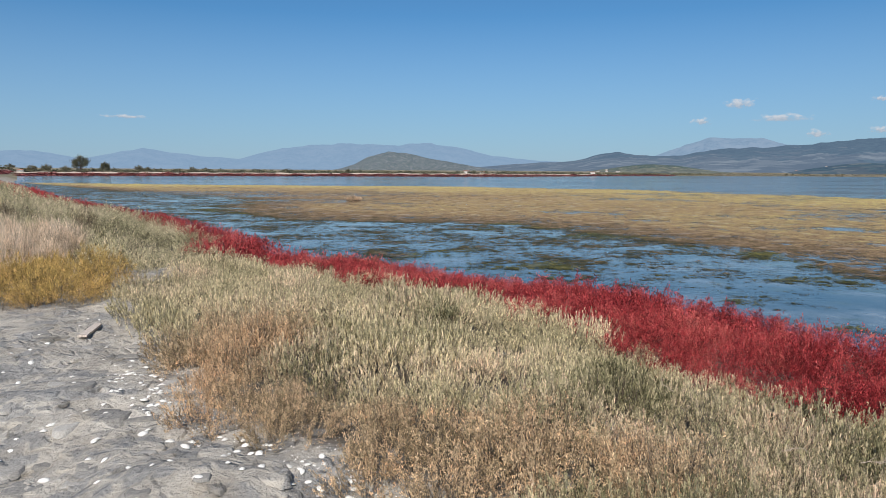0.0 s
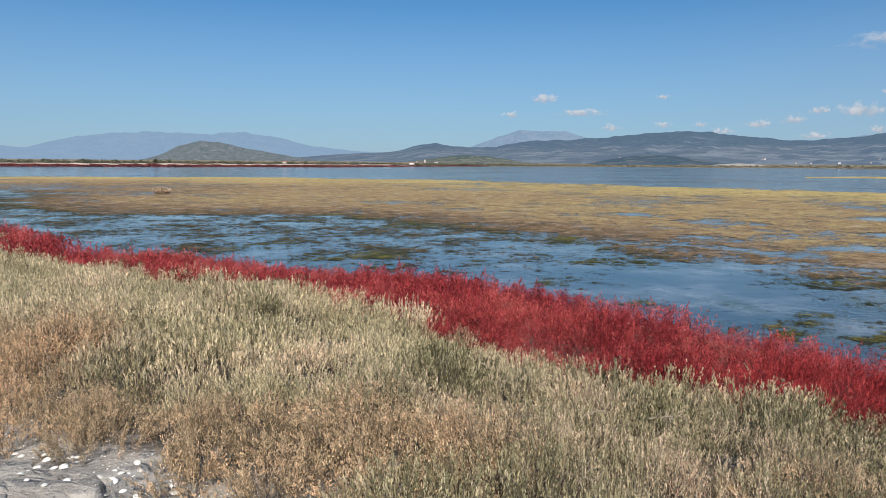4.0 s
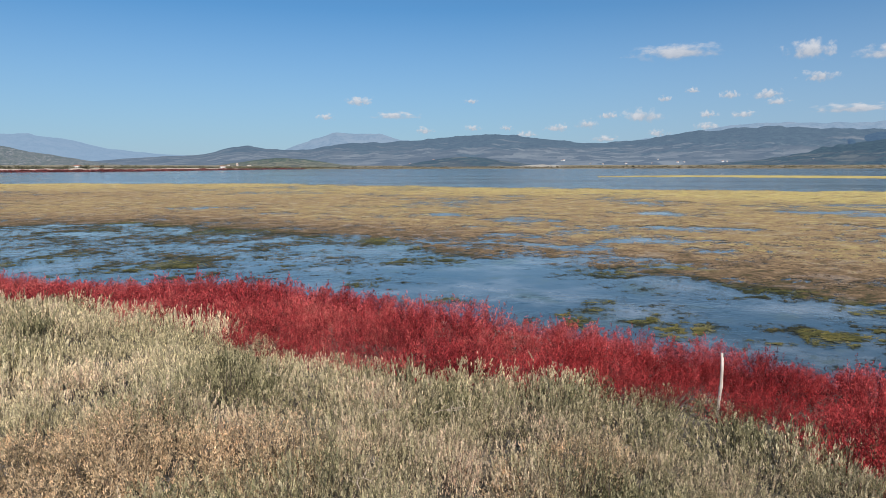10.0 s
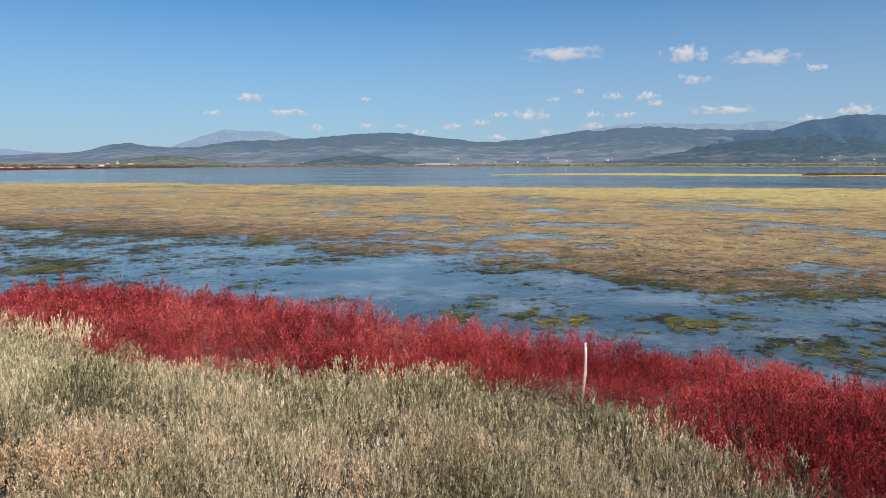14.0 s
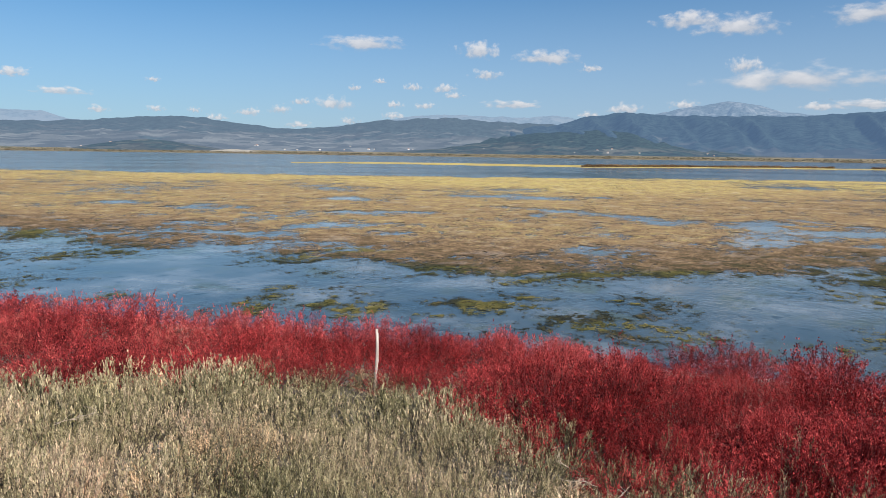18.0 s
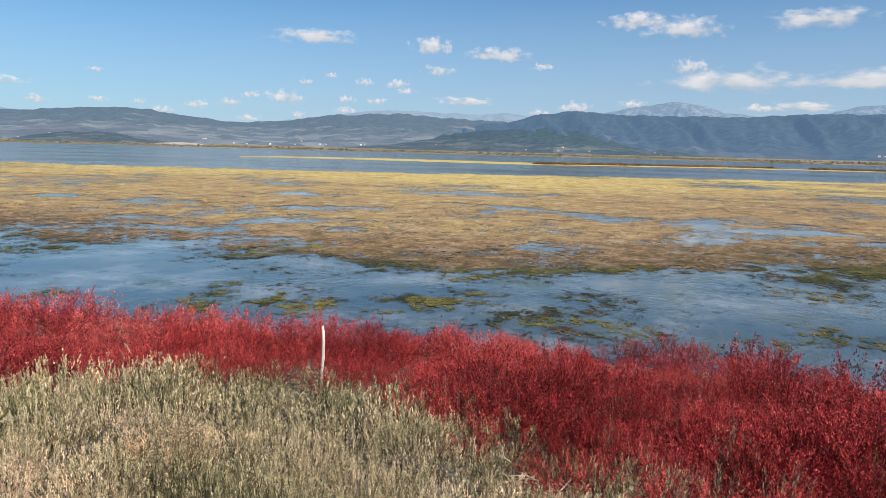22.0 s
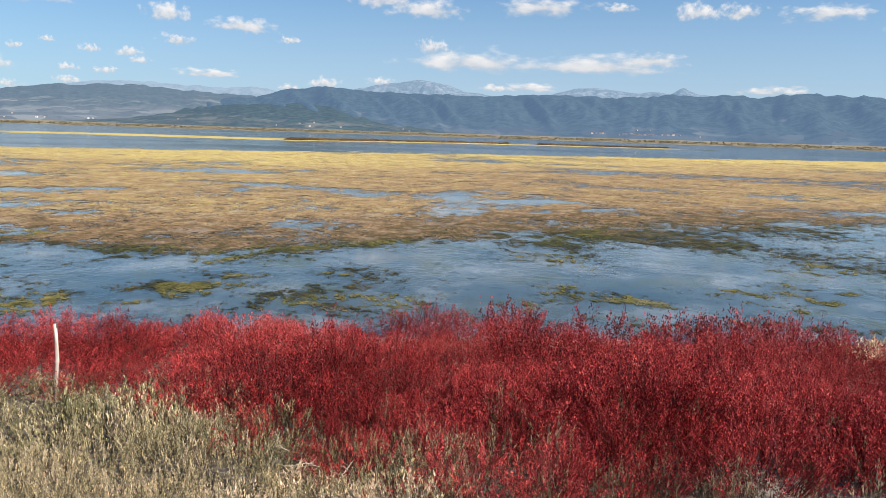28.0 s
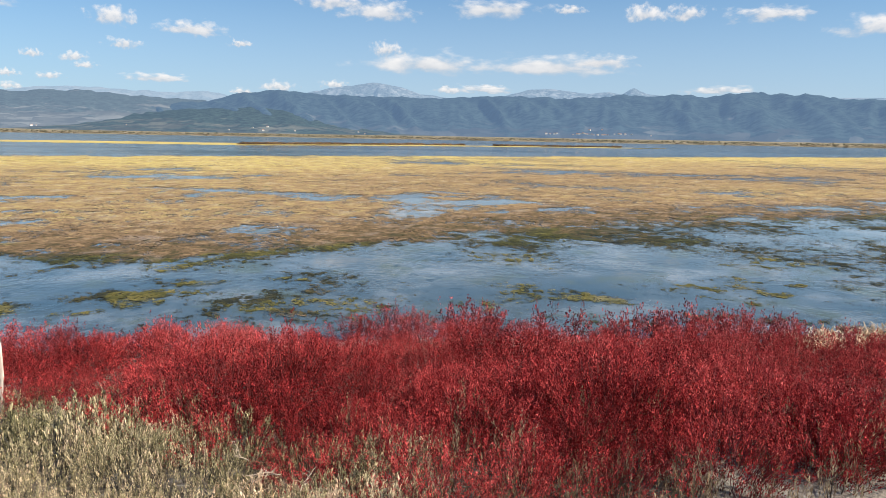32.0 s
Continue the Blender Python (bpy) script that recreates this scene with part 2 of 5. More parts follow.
def water_material():
    m = Mat("lagoon_water")
    at = m.position()
    cloud_sheen = m.noise(at, 0.42, 6, 0.66)
    weed = m.noise(at, 0.7, 6, 0.7)
    # the paler stops paint cloud reflections into the water's base colour
    body = m.ramp(cloud_sheen, (0.37, (0.035, 0.057, 0.066)), (0.51, (0.067, 0.090, 0.098)), (0.62, (0.155, 0.178, 0.186)), (0.74, (0.27, 0.29, 0.30)))
    body = m.mix(m.step(weed, 0.52, 0.66), body, (0.070, 0.082, 0.042))
    body = m.mix(m.math("MULTIPLY", m.step(m.noise(at, 2.6, 4, 0.6), 0.60, 0.66), 0.8), body, (0.022, 0.030, 0.026))
    ripple = m.math("ADD", m.noise(at, 5.5, 3, 0.6), m.math("MULTIPLY", m.noise(at, 1.1, 2), 1.6))
    run, parts = m.node("VectorMath"), m.node("SeparateXYZ")
    run.operation = "LENGTH"
    m.put(run.inputs[0], at), m.put(parts.inputs[0], at)
    rings = m.node("CombineXYZ")
    m.put(rings.inputs["X"], m.math("MULTIPLY", m.math("LOGARITHM", run.outputs["Value"], 2.718), 7.0))
    m.put(rings.inputs["Y"], m.math("MULTIPLY", m.math("ARCTAN2", parts.outputs["X"], parts.outputs["Y"]), 2.2))
    lanes = m.noise(rings.outputs[0], 1.0, 4, 0.55)
    calm = m.step(m.math("ADD", m.math("MULTIPLY", lanes, 0.75), m.math("MULTIPLY", m.noise(at, 0.30, 5, 0.62), 0.25)), 0.43, 0.55)
    away = m.node("MapRange", Value=run.outputs["Value"], From_Min=35.0, From_Max=110.0).outputs[0]
    mat = m.set(Base_Color=body, Roughness=0.07, IOR=1.333)
    smooth = m.bump(ripple, 0.12, 0.05)
    m.put(smooth.node.inputs["Strength"], m.math("MULTIPLY", m.math("ADD", 0.02, calm), 0.16))
    chop = m.node("TexNoise", Scale=2.3, Detail=2.0)
    m.put(chop.inputs["Vector"], at)
    lean = m.node("VectorMath")
    lean.operation = "SUBTRACT"
    m.put(lean.inputs[0], chop.outputs["Color"])
    lean.inputs[1].default_value = (0.5, 0.5, 0.5)
    push = m.node("VectorMath")
    push.operation = "SCALE"
    m.put(push.inputs[0], lean.outputs[0])
    m.put(push.inputs["Scale"], m.math("MULTIPLY", m.math("ADD", 0.05, calm), m.math("MULTIPLY", away, 0.75)))
    total_way = m.node("VectorMath")
    total_way.operation = "ADD"
    m.put(total_way.inputs[0], smooth), m.put(total_way.inputs[1], push.outputs[0])
    unit = m.node("VectorMath")
    unit.operation = "NORMALIZE"
    m.put(unit.inputs[0], total_way.outputs[0])
    m.put(m.bsdf.inputs["Normal"], unit.outputs[0])
    return mat


def mat_material():
    """Floating weed: where it lies is told by the mesh's cover, its ragged edge by the noise."""
    m = Mat("floating_weed")
    at = m.position()
    cover = m.node("Attribute")
    cover.attribute_name = "cover"
    tone = m.node("Attribute")
    tone.attribute_name = "tone"
    big, small, fine = m.noise(at, 0.42, 7, 0.7, 0.5), m.noise(at, 3.2, 6, 0.75), m.noise(at, 14.0, 5, 0.78)
    thresh = m.math("ADD", m.math("MULTIPLY", big, 0.34), m.math("ADD", m.math("MULTIPLY", small, 0.38), m.math("MULTIPLY", fine, 0.28)))
    thresh = m.node("MapRange", Value=thresh, From_Min=0.43, From_Max=0.57).outputs[0]
    over = m.math("SUBTRACT", cover.outputs["Fac"], thresh)
    there = m.math("ADD", m.math("MULTIPLY", m.step(over, -0.30, 0.0), 0.35), m.math("MULTIPLY", m.step(over, -0.02, 0.04), 0.65))
    mid = m.node("MapRange", Value=m.noise(at, 1.6, 7, 0.76, 0.3), From_Min=0.36, From_Max=0.64).outputs[0]
    grain = m.node("MapRange", Value=m.noise(at, 6.0, 6, 0.80), From_Min=0.38, From_Max=0.62).outputs[0]
    speck = m.math("SUBTRACT", m.math("ADD", m.math("MULTIPLY", mid, 0.55), m.math("MULTIPLY", grain, 0.45)), 0.5)
    hue = m.math("ADD", tone.outputs["Fac"], m.math("MULTIPLY", speck, 0.66))
    brown = m.ramp(hue, (0.02, (0.034, 0.038, 0.028)), (0.20, (0.080, 0.074, 0.036)), (0.36, (0.178, 0.118, 0.066)), (0.54, (0.345, 0.230, 0.130)), (0.74, (0.49, 0.370, 0.155)), (0.95, (0.68, 0.575, 0.180)))
    fresh = m.node("Attribute")
    fresh.attribute_name = "fresh"
    green = m.ramp(m.math("ADD", hue, 0.12), (0.10, (0.028, 0.032, 0.020)), (0.30, (0.078, 0.078, 0.030)), (0.48, (0.16, 0.142, 0.046)), (0.66, (0.27, 0.215, 0.072)), (0.85, (0.40, 0.31, 0.12)))
    colour = m.mix(m.step(m.math("ADD", fresh.outputs["Fac"], m.math("MULTIPLY", speck, 0.5)), 0.25, 0.65), brown, green)
    wet = m.step(m.noise(at, 0.8, 7, 0.72), 0.50, 0.62)
    mat = m.set(Base_Color=colour, Roughness=m.math("SUBTRACT", 0.85, m.math("MULTIPLY", wet, 0.45)))
    m.put(m.bsdf.inputs["Specular IOR Level"], m.math("ADD", 0.04, m.math("MULTIPLY", wet, 0.20)))
    m.bump(m.math("ADD", fine, small), 0.9, 0.06)
    clear = m.node("BsdfTransparent")
    both = m.node("MixShader")
    m.put(both.inputs[0], there), m.put(both.inputs[1], clear.outputs[0]), m.put(both.inputs[2], m.bsdf.outputs[0])
    m.put(m.out.inputs["Surface"], both.outputs[0])
    return mat


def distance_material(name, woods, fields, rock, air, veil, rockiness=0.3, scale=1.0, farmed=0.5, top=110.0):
    """A far hillside as a backdrop: woods, small fields low down and bare rock, with the air's haze painted over it as
    emission.
    """
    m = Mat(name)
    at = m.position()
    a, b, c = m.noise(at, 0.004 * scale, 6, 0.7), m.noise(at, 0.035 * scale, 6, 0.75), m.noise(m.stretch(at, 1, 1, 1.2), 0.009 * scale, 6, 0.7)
    plots = m.node("TexVoronoi", Scale=0.017 * scale)
    m.put(plots.inputs["Vector"], m.stretch(at, 1, 1, 2.2))
    lot = m.node("SeparateXYZ")
    m.put(lot.inputs[0], plots.outputs["Color"])
    tilled = m.ramp(lot.outputs["X"], (0.15, tuple(0.6 * v for v in fields)), (0.5, fields), (0.75, tuple(1.5 * v for v in fields)), (0.93, tuple(1.9 * v for v in fields)))
    high = m.node("SeparateXYZ")
    m.put(high.inputs[0], at)
    level = m.node("MapRange", Value=high.outputs["Z"], From_Min=0.0, From_Max=top, To_Min=farmed, To_Max=-0.15).outputs[0]
    open_land = m.step(m.math("ADD", m.math("ADD", a, level), m.math("MULTIPLY", lot.outputs["Y"], 0.25)), 0.68, 0.82)
    grove = m.mix(m.step(b, 0.40, 0.62), tuple(2.0 * v for v in woods), tuple(0.35 * v for v in woods))
    colour = m.mix(open_land, grove, tilled)
    colour = m.mix(m.math("MULTIPLY", m.step(b, 0.55, 0.63), 0.75), colour, tuple(0.6 * v for v in woods))
    colour = m.mix(m.step(c, 0.70 - rockiness, 0.80 - rockiness), colour, rock)
    m.set(Base_Color=colour, Roughness=1.0)
    m.bsdf.inputs["Specular IOR Level"].default_value = 0.0
    # painted haze: a blue emission mixed over the whole slope by veil
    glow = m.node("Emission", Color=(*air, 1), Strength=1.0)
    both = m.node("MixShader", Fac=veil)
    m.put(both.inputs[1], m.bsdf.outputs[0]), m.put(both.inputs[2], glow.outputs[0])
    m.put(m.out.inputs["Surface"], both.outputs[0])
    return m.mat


# the fourth colour and the next number set each hill's painted haze
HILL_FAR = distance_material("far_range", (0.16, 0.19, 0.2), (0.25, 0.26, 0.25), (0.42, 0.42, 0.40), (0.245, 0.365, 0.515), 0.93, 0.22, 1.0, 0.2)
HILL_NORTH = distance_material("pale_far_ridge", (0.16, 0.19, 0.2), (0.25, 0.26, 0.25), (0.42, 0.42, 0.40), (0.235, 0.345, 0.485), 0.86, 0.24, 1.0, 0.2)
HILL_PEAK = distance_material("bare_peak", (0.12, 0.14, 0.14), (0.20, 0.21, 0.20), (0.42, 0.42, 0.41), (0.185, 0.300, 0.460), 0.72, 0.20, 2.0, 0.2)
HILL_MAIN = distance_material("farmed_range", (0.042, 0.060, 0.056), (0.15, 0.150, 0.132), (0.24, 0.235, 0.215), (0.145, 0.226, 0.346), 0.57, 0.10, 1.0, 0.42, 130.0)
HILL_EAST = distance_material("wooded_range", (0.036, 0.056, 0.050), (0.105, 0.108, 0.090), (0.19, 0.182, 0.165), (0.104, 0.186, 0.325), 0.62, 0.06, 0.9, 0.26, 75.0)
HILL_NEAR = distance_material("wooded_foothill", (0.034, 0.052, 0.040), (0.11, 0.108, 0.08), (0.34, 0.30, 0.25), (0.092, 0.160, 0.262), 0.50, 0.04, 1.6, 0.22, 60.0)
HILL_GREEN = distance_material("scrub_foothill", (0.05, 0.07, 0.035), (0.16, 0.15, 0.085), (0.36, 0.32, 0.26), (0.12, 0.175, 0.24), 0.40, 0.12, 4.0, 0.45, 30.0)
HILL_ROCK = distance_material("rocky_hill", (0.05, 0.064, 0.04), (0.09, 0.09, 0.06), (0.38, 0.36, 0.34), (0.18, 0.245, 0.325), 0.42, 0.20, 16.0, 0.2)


def plain(name, colour, rough=0.8, vary=0.25, scale=8.0):
    m = Mat(name)
    n = m.noise(m.node("TexCoord").outputs["Object"], scale, 5, 0.65)
    r = m.node("ObjectInfo").outputs["Random"]
    f = m.math("ADD", m.math("MULTIPLY", n, 0.7), m.math("MULTIPLY", r, 0.3))
    mat = m.set(Base_Color=m.ramp(f, (0.25, tuple(v * (1 - vary) for v in colour)), (0.75, tuple(min(1, v * (1 + vary)) for v in colour))), Roughness=rough)
    m.bump(n, 0.3, 0.01)
    return mat


SHELL = plain("shell", (0.82, 0.78, 0.71), 0.5, 0.12, 40)
STONE = plain("dried_mud_slab", (0.30, 0.278, 0.245), 0.95, 0.6, 9)
PLASTER = plain("plaster", (0.72, 0.69, 0.65), 0.9, 0.1, 1)
TILES = plain("roof_tiles", (0.34, 0.17, 0.11), 0.9, 0.25, 1)
GLASS = plain("dark_window", (0.05, 0.06, 0.07), 0.2, 0.1, 1)
SAND = plain("pale_track", (0.48, 0.385, 0.30), 0.95, 0.2, 0.2)
EARTH = plain("pale_earth", (0.33, 0.30, 0.25), 0.95, 0.35, 0.05)


# ---- mesh helpers ----
def mesh_object(name, verts, faces, material, parent=None, label="", smooth=False):
    """ONE mesh object from arrays of vertices and of triangles or quads."""
    verts, faces = np.asarray(verts, np.float32), np.asarray(faces, np.int32)
    me = bpy.data.meshes.new(name)
    me.vertices.add(len(verts))
    me.vertices.foreach_set("co", verts.ravel())
    k = faces.shape[1]
    me.loops.add(faces.size)
    me.loops.foreach_set("vertex_index", faces.ravel())
    me.polygons.add(len(faces))
    me.polygons.foreach_set("loop_start", np.arange(0, faces.size, k, dtype=np.int32))
    me.polygons.foreach_set("use_smooth", np.full(len(faces), smooth))
    me.update(calc_edges=True)
    me.validate()
    me.materials.append(material)
    ob = new(name, me)
    if parent:
        ob.parent = parent
    if label:
        tagged(ob, label)
    return ob


def part(name, bm, material, parent=None, label="", smooth=False):
    """Links a bmesh as ONE mesh object, under a thing or a part."""
    me = bpy.data.meshes.new(name)
    for f in bm.faces:
        f.smooth = smooth
    bm.to_mesh(me)
    bm.free()
    me.materials.append(material)
    ob = new(name, me)
    if parent:
        ob.parent = parent
    if label:
        tagged(ob, label)
    return ob


def sheet(nu, nv, wrap=False):
    """The quads of a grid of nu x nv vertices, joined round in u if wrap."""
    i, j = np.meshgrid(np.arange(nu if wrap else nu - 1), np.arange(nv - 1), indexing="ij")
    a, b = (i * nv + j).ravel(), (((i + 1) % nu) * nv + j).ravel()
    return np.stack([a, b, b + 1, a + 1], -1)


def value_noise(x, y, seed=0):
    """Smooth noise from -1 to 1 over arrays."""
    xi, yi = np.floor(x).astype(np.int64), np.floor(y).astype(np.int64)
    fx, fy = x - xi, y - yi
    fx, fy = fx * fx * (3 - 2 * fx), fy * fy * (3 - 2 * fy)

    def h(a, b):
        n = (a * 374761393 + b * 668265263 + seed * 1274126177) & 0x7FFFFFFF
        n = ((n ^ (n >> 13)) * 1274126177) & 0x7FFFFFFF
        return ((n ^ (n >> 16)) & 0xFFFF) / 32767.5 - 1

    return (h(xi, yi) * (1 - fx) + h(xi + 1, yi) * fx) * (1 - fy) + (h(xi, yi + 1) * (1 - fx) + h(xi + 1, yi + 1) * fx) * fy


def fractal(x, y, octaves=4, seed=0, gain=0.5):
    total, amp = 0 * x, 1.0
    for k in range(octaves):
        total, amp, x, y = total + amp * value_noise(x, y, seed + k), amp * gain, x * 2.03 + 17.1, y * 2.03 - 9.7
    return total


def ease(x, a, b):
    u = np.clip((x - a) / (b - a), 0, 1)
    return u * u * (3 - 2 * u)


def beside(line, x, y):
    """The signed distance to a bent line: positive to the right of its run."""
    best, sign = np.full(np.shape(x), 1e9), np.ones(np.shape(x))
    for (ax, ay), (bx, by) in zip(line, line[1:]):
        dx, dy = bx - ax, by - ay
        u = np.clip(((x - ax) * dx + (y - ay) * dy) / (dx * dx + dy * dy), 0, 1)
        d = np.hypot(x - ax - u * dx, y - ay - u * dy)
        s = np.sign(dy * (x - ax) - dx * (y - ay))
        sign, best = np.where(d < best - 1e-9, s, sign), np.minimum(best, d)
    return best * np.where(sign == 0, 1, sign)


# ---- the plan: shore, weed and far land ----
WATERLINE = [(-95, 170), (-60, 108), (-24, 50), (-10.8, 32), (-5.2, 22.4), (-2.9, 17.3), (-0.3, 16.2), (1.7, 14.0), (3.4, 12.7), (5.0, 10.5), (5.9, 8.3), (6.9, 5.4), (7.7, 3.0), (8.4, 0.9), (8.8, -1.6), (9.1, -4.0), (9.6, -8), (11, -14), (16, -30), (40, -80), (120, -220)]
WEED_NEAR = [(-60, 118), (-30, 76), (-16, 58), (-13, 44), (-6, 34), (4, 31), (8, 24), (9.6, 19), (9.8, 14), (11.2, 10.6), (11.9, 8.0), (11.7, 5.7), (13.3, 4.6), (14.5, 2.6), (17, -0.3), (19.4, -3.6), (23, -9), (32, -22), (70, -80)]
WEED_FAR = [(-90, 150), (-64, 138), (-34, 127), (4, 122), (31, 100), (45, 68), (61, 43), (86, 17), (106, -13), (140, -54), (200, -120)]


PATH_EDGE = [-6, -1.5, 0, 1.0, 1.9, 2.6, 3.3, 3.9, 4.4, 5.2, 6.6, 7.4, 8.2, 9.4, 10.3, 13], [2.9, 2.6, 2.4, 1.9, 1.3, 0.65, 0.0, -0.6, -1.3, -1.72, -2.3, -2.8, -3.5, -3.75, -3.9, -4.0]


def inland(x, y):
    return beside(WATERLINE, x, y)


def far_shore(az):
    """How far off the opposite shore is, by compass degrees."""
    return np.interp(az, [-180, -70, -45, -30, 0, 8, 13, 18, 30, 60, 110, 135, 180], [300, 300, 360, 400, 470, 520, 680, 950, 1150, 950, 850, 500, 300])


def ground_height(x, y):
    d = inland(x, y)
    r, az = np.hypot(x, y), np.degrees(np.arctan2(x, y))
    z = np.interp(d, [-6, -1.5, 0, 1.0, 2.5, 4.2, 6, 9], [-0.5, -0.2, 0.0, 0.12, 0.32, 0.52, 0.68, 0.73])
    z = z + np.where(d > 0.3, 0.035 * fractal(x * 0.8, y * 0.8, 4, 3) * np.clip(d, 0, 2) + 0.012 * fractal(x * 5, y * 5, 3, 8) + 0.016 * np.round(2.2 * fractal(x * 2.3, y * 2.3, 4, 12)) * ease(d, 4.5, 6.5) * (np.hypot(x, y) < 12), 0)
    beyond = r - far_shore(az)
    return np.where(r > 230, np.where(d > 0, np.maximum(0.73, 0), -0.5) + ease(beyond, -10, 45) * 1.7 + ease(beyond, 30, 900) * 6, z)


def build_ground():
    n_az, radii = 340, np.concatenate([[0.0], np.geomspace(0.5, 2.5, 14), np.arange(2.56, 9, 0.06), np.geomspace(9.1, 4700, 130)])
    az = np.linspace(0, 2 * np.pi, n_az, endpoint=False)
    a, r = np.meshgrid(az, radii, indexing="ij")
    x, y = r * np.sin(a), r * np.cos(a)
    v = np.stack([x, y, ground_height(x, y)], -1).reshape(-1, 3)
    f = sheet(n_az, len(radii), True)
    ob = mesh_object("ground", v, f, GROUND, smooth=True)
    # where litter lies between the plants and their shade is painted in
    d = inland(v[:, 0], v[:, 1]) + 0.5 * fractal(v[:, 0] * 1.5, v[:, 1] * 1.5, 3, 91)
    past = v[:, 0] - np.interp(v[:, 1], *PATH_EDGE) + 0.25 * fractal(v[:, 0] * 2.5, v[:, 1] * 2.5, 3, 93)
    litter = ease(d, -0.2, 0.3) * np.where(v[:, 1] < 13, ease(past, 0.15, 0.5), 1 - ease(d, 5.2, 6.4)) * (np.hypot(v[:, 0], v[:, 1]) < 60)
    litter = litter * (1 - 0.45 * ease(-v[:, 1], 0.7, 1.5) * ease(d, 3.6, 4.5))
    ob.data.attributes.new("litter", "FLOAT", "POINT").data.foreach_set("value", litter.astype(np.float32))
    tagged(ob, "pale grey dried mud bank sloping to the lagoon", "ground", kind="structure")


def build_water():
    n_az, radii = 160, np.concatenate([[3.0], np.geomspace(4, 1500, 40)])
    a, r = np.meshgrid(np.linspace(0, 2 * np.pi, n_az, endpoint=False), radii, indexing="ij")
    v = np.stack([r * np.sin(a), r * np.cos(a), 0 * a], -1).reshape(-1, 3)
    tagged(mesh_object("water", v, sheet(n_az, len(radii), True), WATER, smooth=True), "shallow blue lagoon water with light ripples", "water", kind="structure")


# single rafts in the channel: x, y, half width across the view, half depth
RAFTS_EAST = [(9.6, 2.8, 0.98, 0.43), (9.4, 5.0, 0.61, 0.47), (8.8, 5.5, 0.4, 0.27), (8.4, 6.7, 0.37, 0.26), (10.7, 4.7, 0.36, 0.26), (11.0, 3.8, 0.22, 0.17), (11.8, 5.9, 0.66, 0.62), (13.8, 0.2, 0.74, 0.79), (11.3, 0.0, 0.38, 0.43), (10.4, -0.6, 0.47, 0.36), (10.1, 0.2, 0.3, 0.38), (10.7, -1.2, 0.33, 0.22), (11.9, -2.6, 0.42, 0.32), (12.4, -3.4, 0.29, 0.26), (14.2, -4.7, 0.63, 0.64), (13.9, -5.2, 0.23, 0.49), (11.9, -4.0, 0.43, 0.25), (11.2, -3.5, 0.35, 0.34), (10.2, -2.7, 0.24, 0.17), (8.0, 4.9, 0.21, 0.17)]
RAFTS_NORTH = [(8.7, 8.0, 0.52, 0.48), (8.5, 8.8, 0.29, 0.26), (7.4, 8.0, 0.22, 0.33), (8.2, 6.7, 0.33, 0.34), (6.2, 12.7, 0.51, 0.42), (8.3, 15.1, 0.83, 0.83), (6.4, 10.3, 0.58, 0.36), (6.2, 14.2, 0.31, 0.42), (0.8, 19.9, 0.8, 1.25), (2.9, 17.1, 0.98, 1.06), (9.0, 14.9, 0.7, 0.53), (1.0, 17.2, 0.55, 0.52), (5.8, 15.7, 0.67, 0.39)]
# open pools in the weed, laid out in the same way
POOLS_NEAR = [(18.2, 20.2, 1.1, 1.8), (17.1, 14.6, 1.3, 1.7), (12.8, 18.0, 0.6, 1.2), (14.6, 18.9, 0.8, 1.0), (14.5, 15.0, 0.7, 1.2), (11.5, 9.1, 0.9, 0.5), (13.2, 9.2, 0.7, 0.4), (13.6, 10.9, 0.6, 0.5), (17.3, 12.7, 1.2, 0.8), (21.6, 3.6, 0.8, 1.2), (16.8, 6.6, 0.8, 0.9), (17.2, 0.9, 0.5, 0.9), (26.6, 1.7, 1.2, 1.5), (23.8, -0.8, 1.2, 0.9), (10.0, 42.0, 3.0, 1.6), (-12.0, 60.0, 8.0, 2.0)]
POOLS_FAR = [(35.9, 34.2, 3.0, 5.0), (27.4, 23.9, 1.9, 1.8), (43.3, 23.0, 2.4, 3.6), (18.0, 29.2, 1.5, 1.9), (18.9, 25.1, 2.0, 1.3), (21.3, 17.4, 2.2, 1.6), (35.9, 18.3, 5.0, 2.2), (27.4, 12.4, 1.7, 1.9), (26.8, 6.9, 2.5, 1.7), (27.8, 4.2, 0.8, 1.7), (25.1, 2.4, 2.6, 2.4), (34.2, -8.9, 1.2, 1.9), (51.3, -6.7, 8.0, 3.6), (65.1, 4.0, 10.0, 3.2), (49.7, -16.6, 3.2, 5.0)]



def blob(x, y, bx, by, across, deep):
    a = math.atan2(bx, by)
    u, v = (x - bx) * math.cos(a) - (y - by) * math.sin(a), (x - bx) * math.sin(a) + (y - by) * math.cos(a)
    return np.hypot(u / across, v / deep)


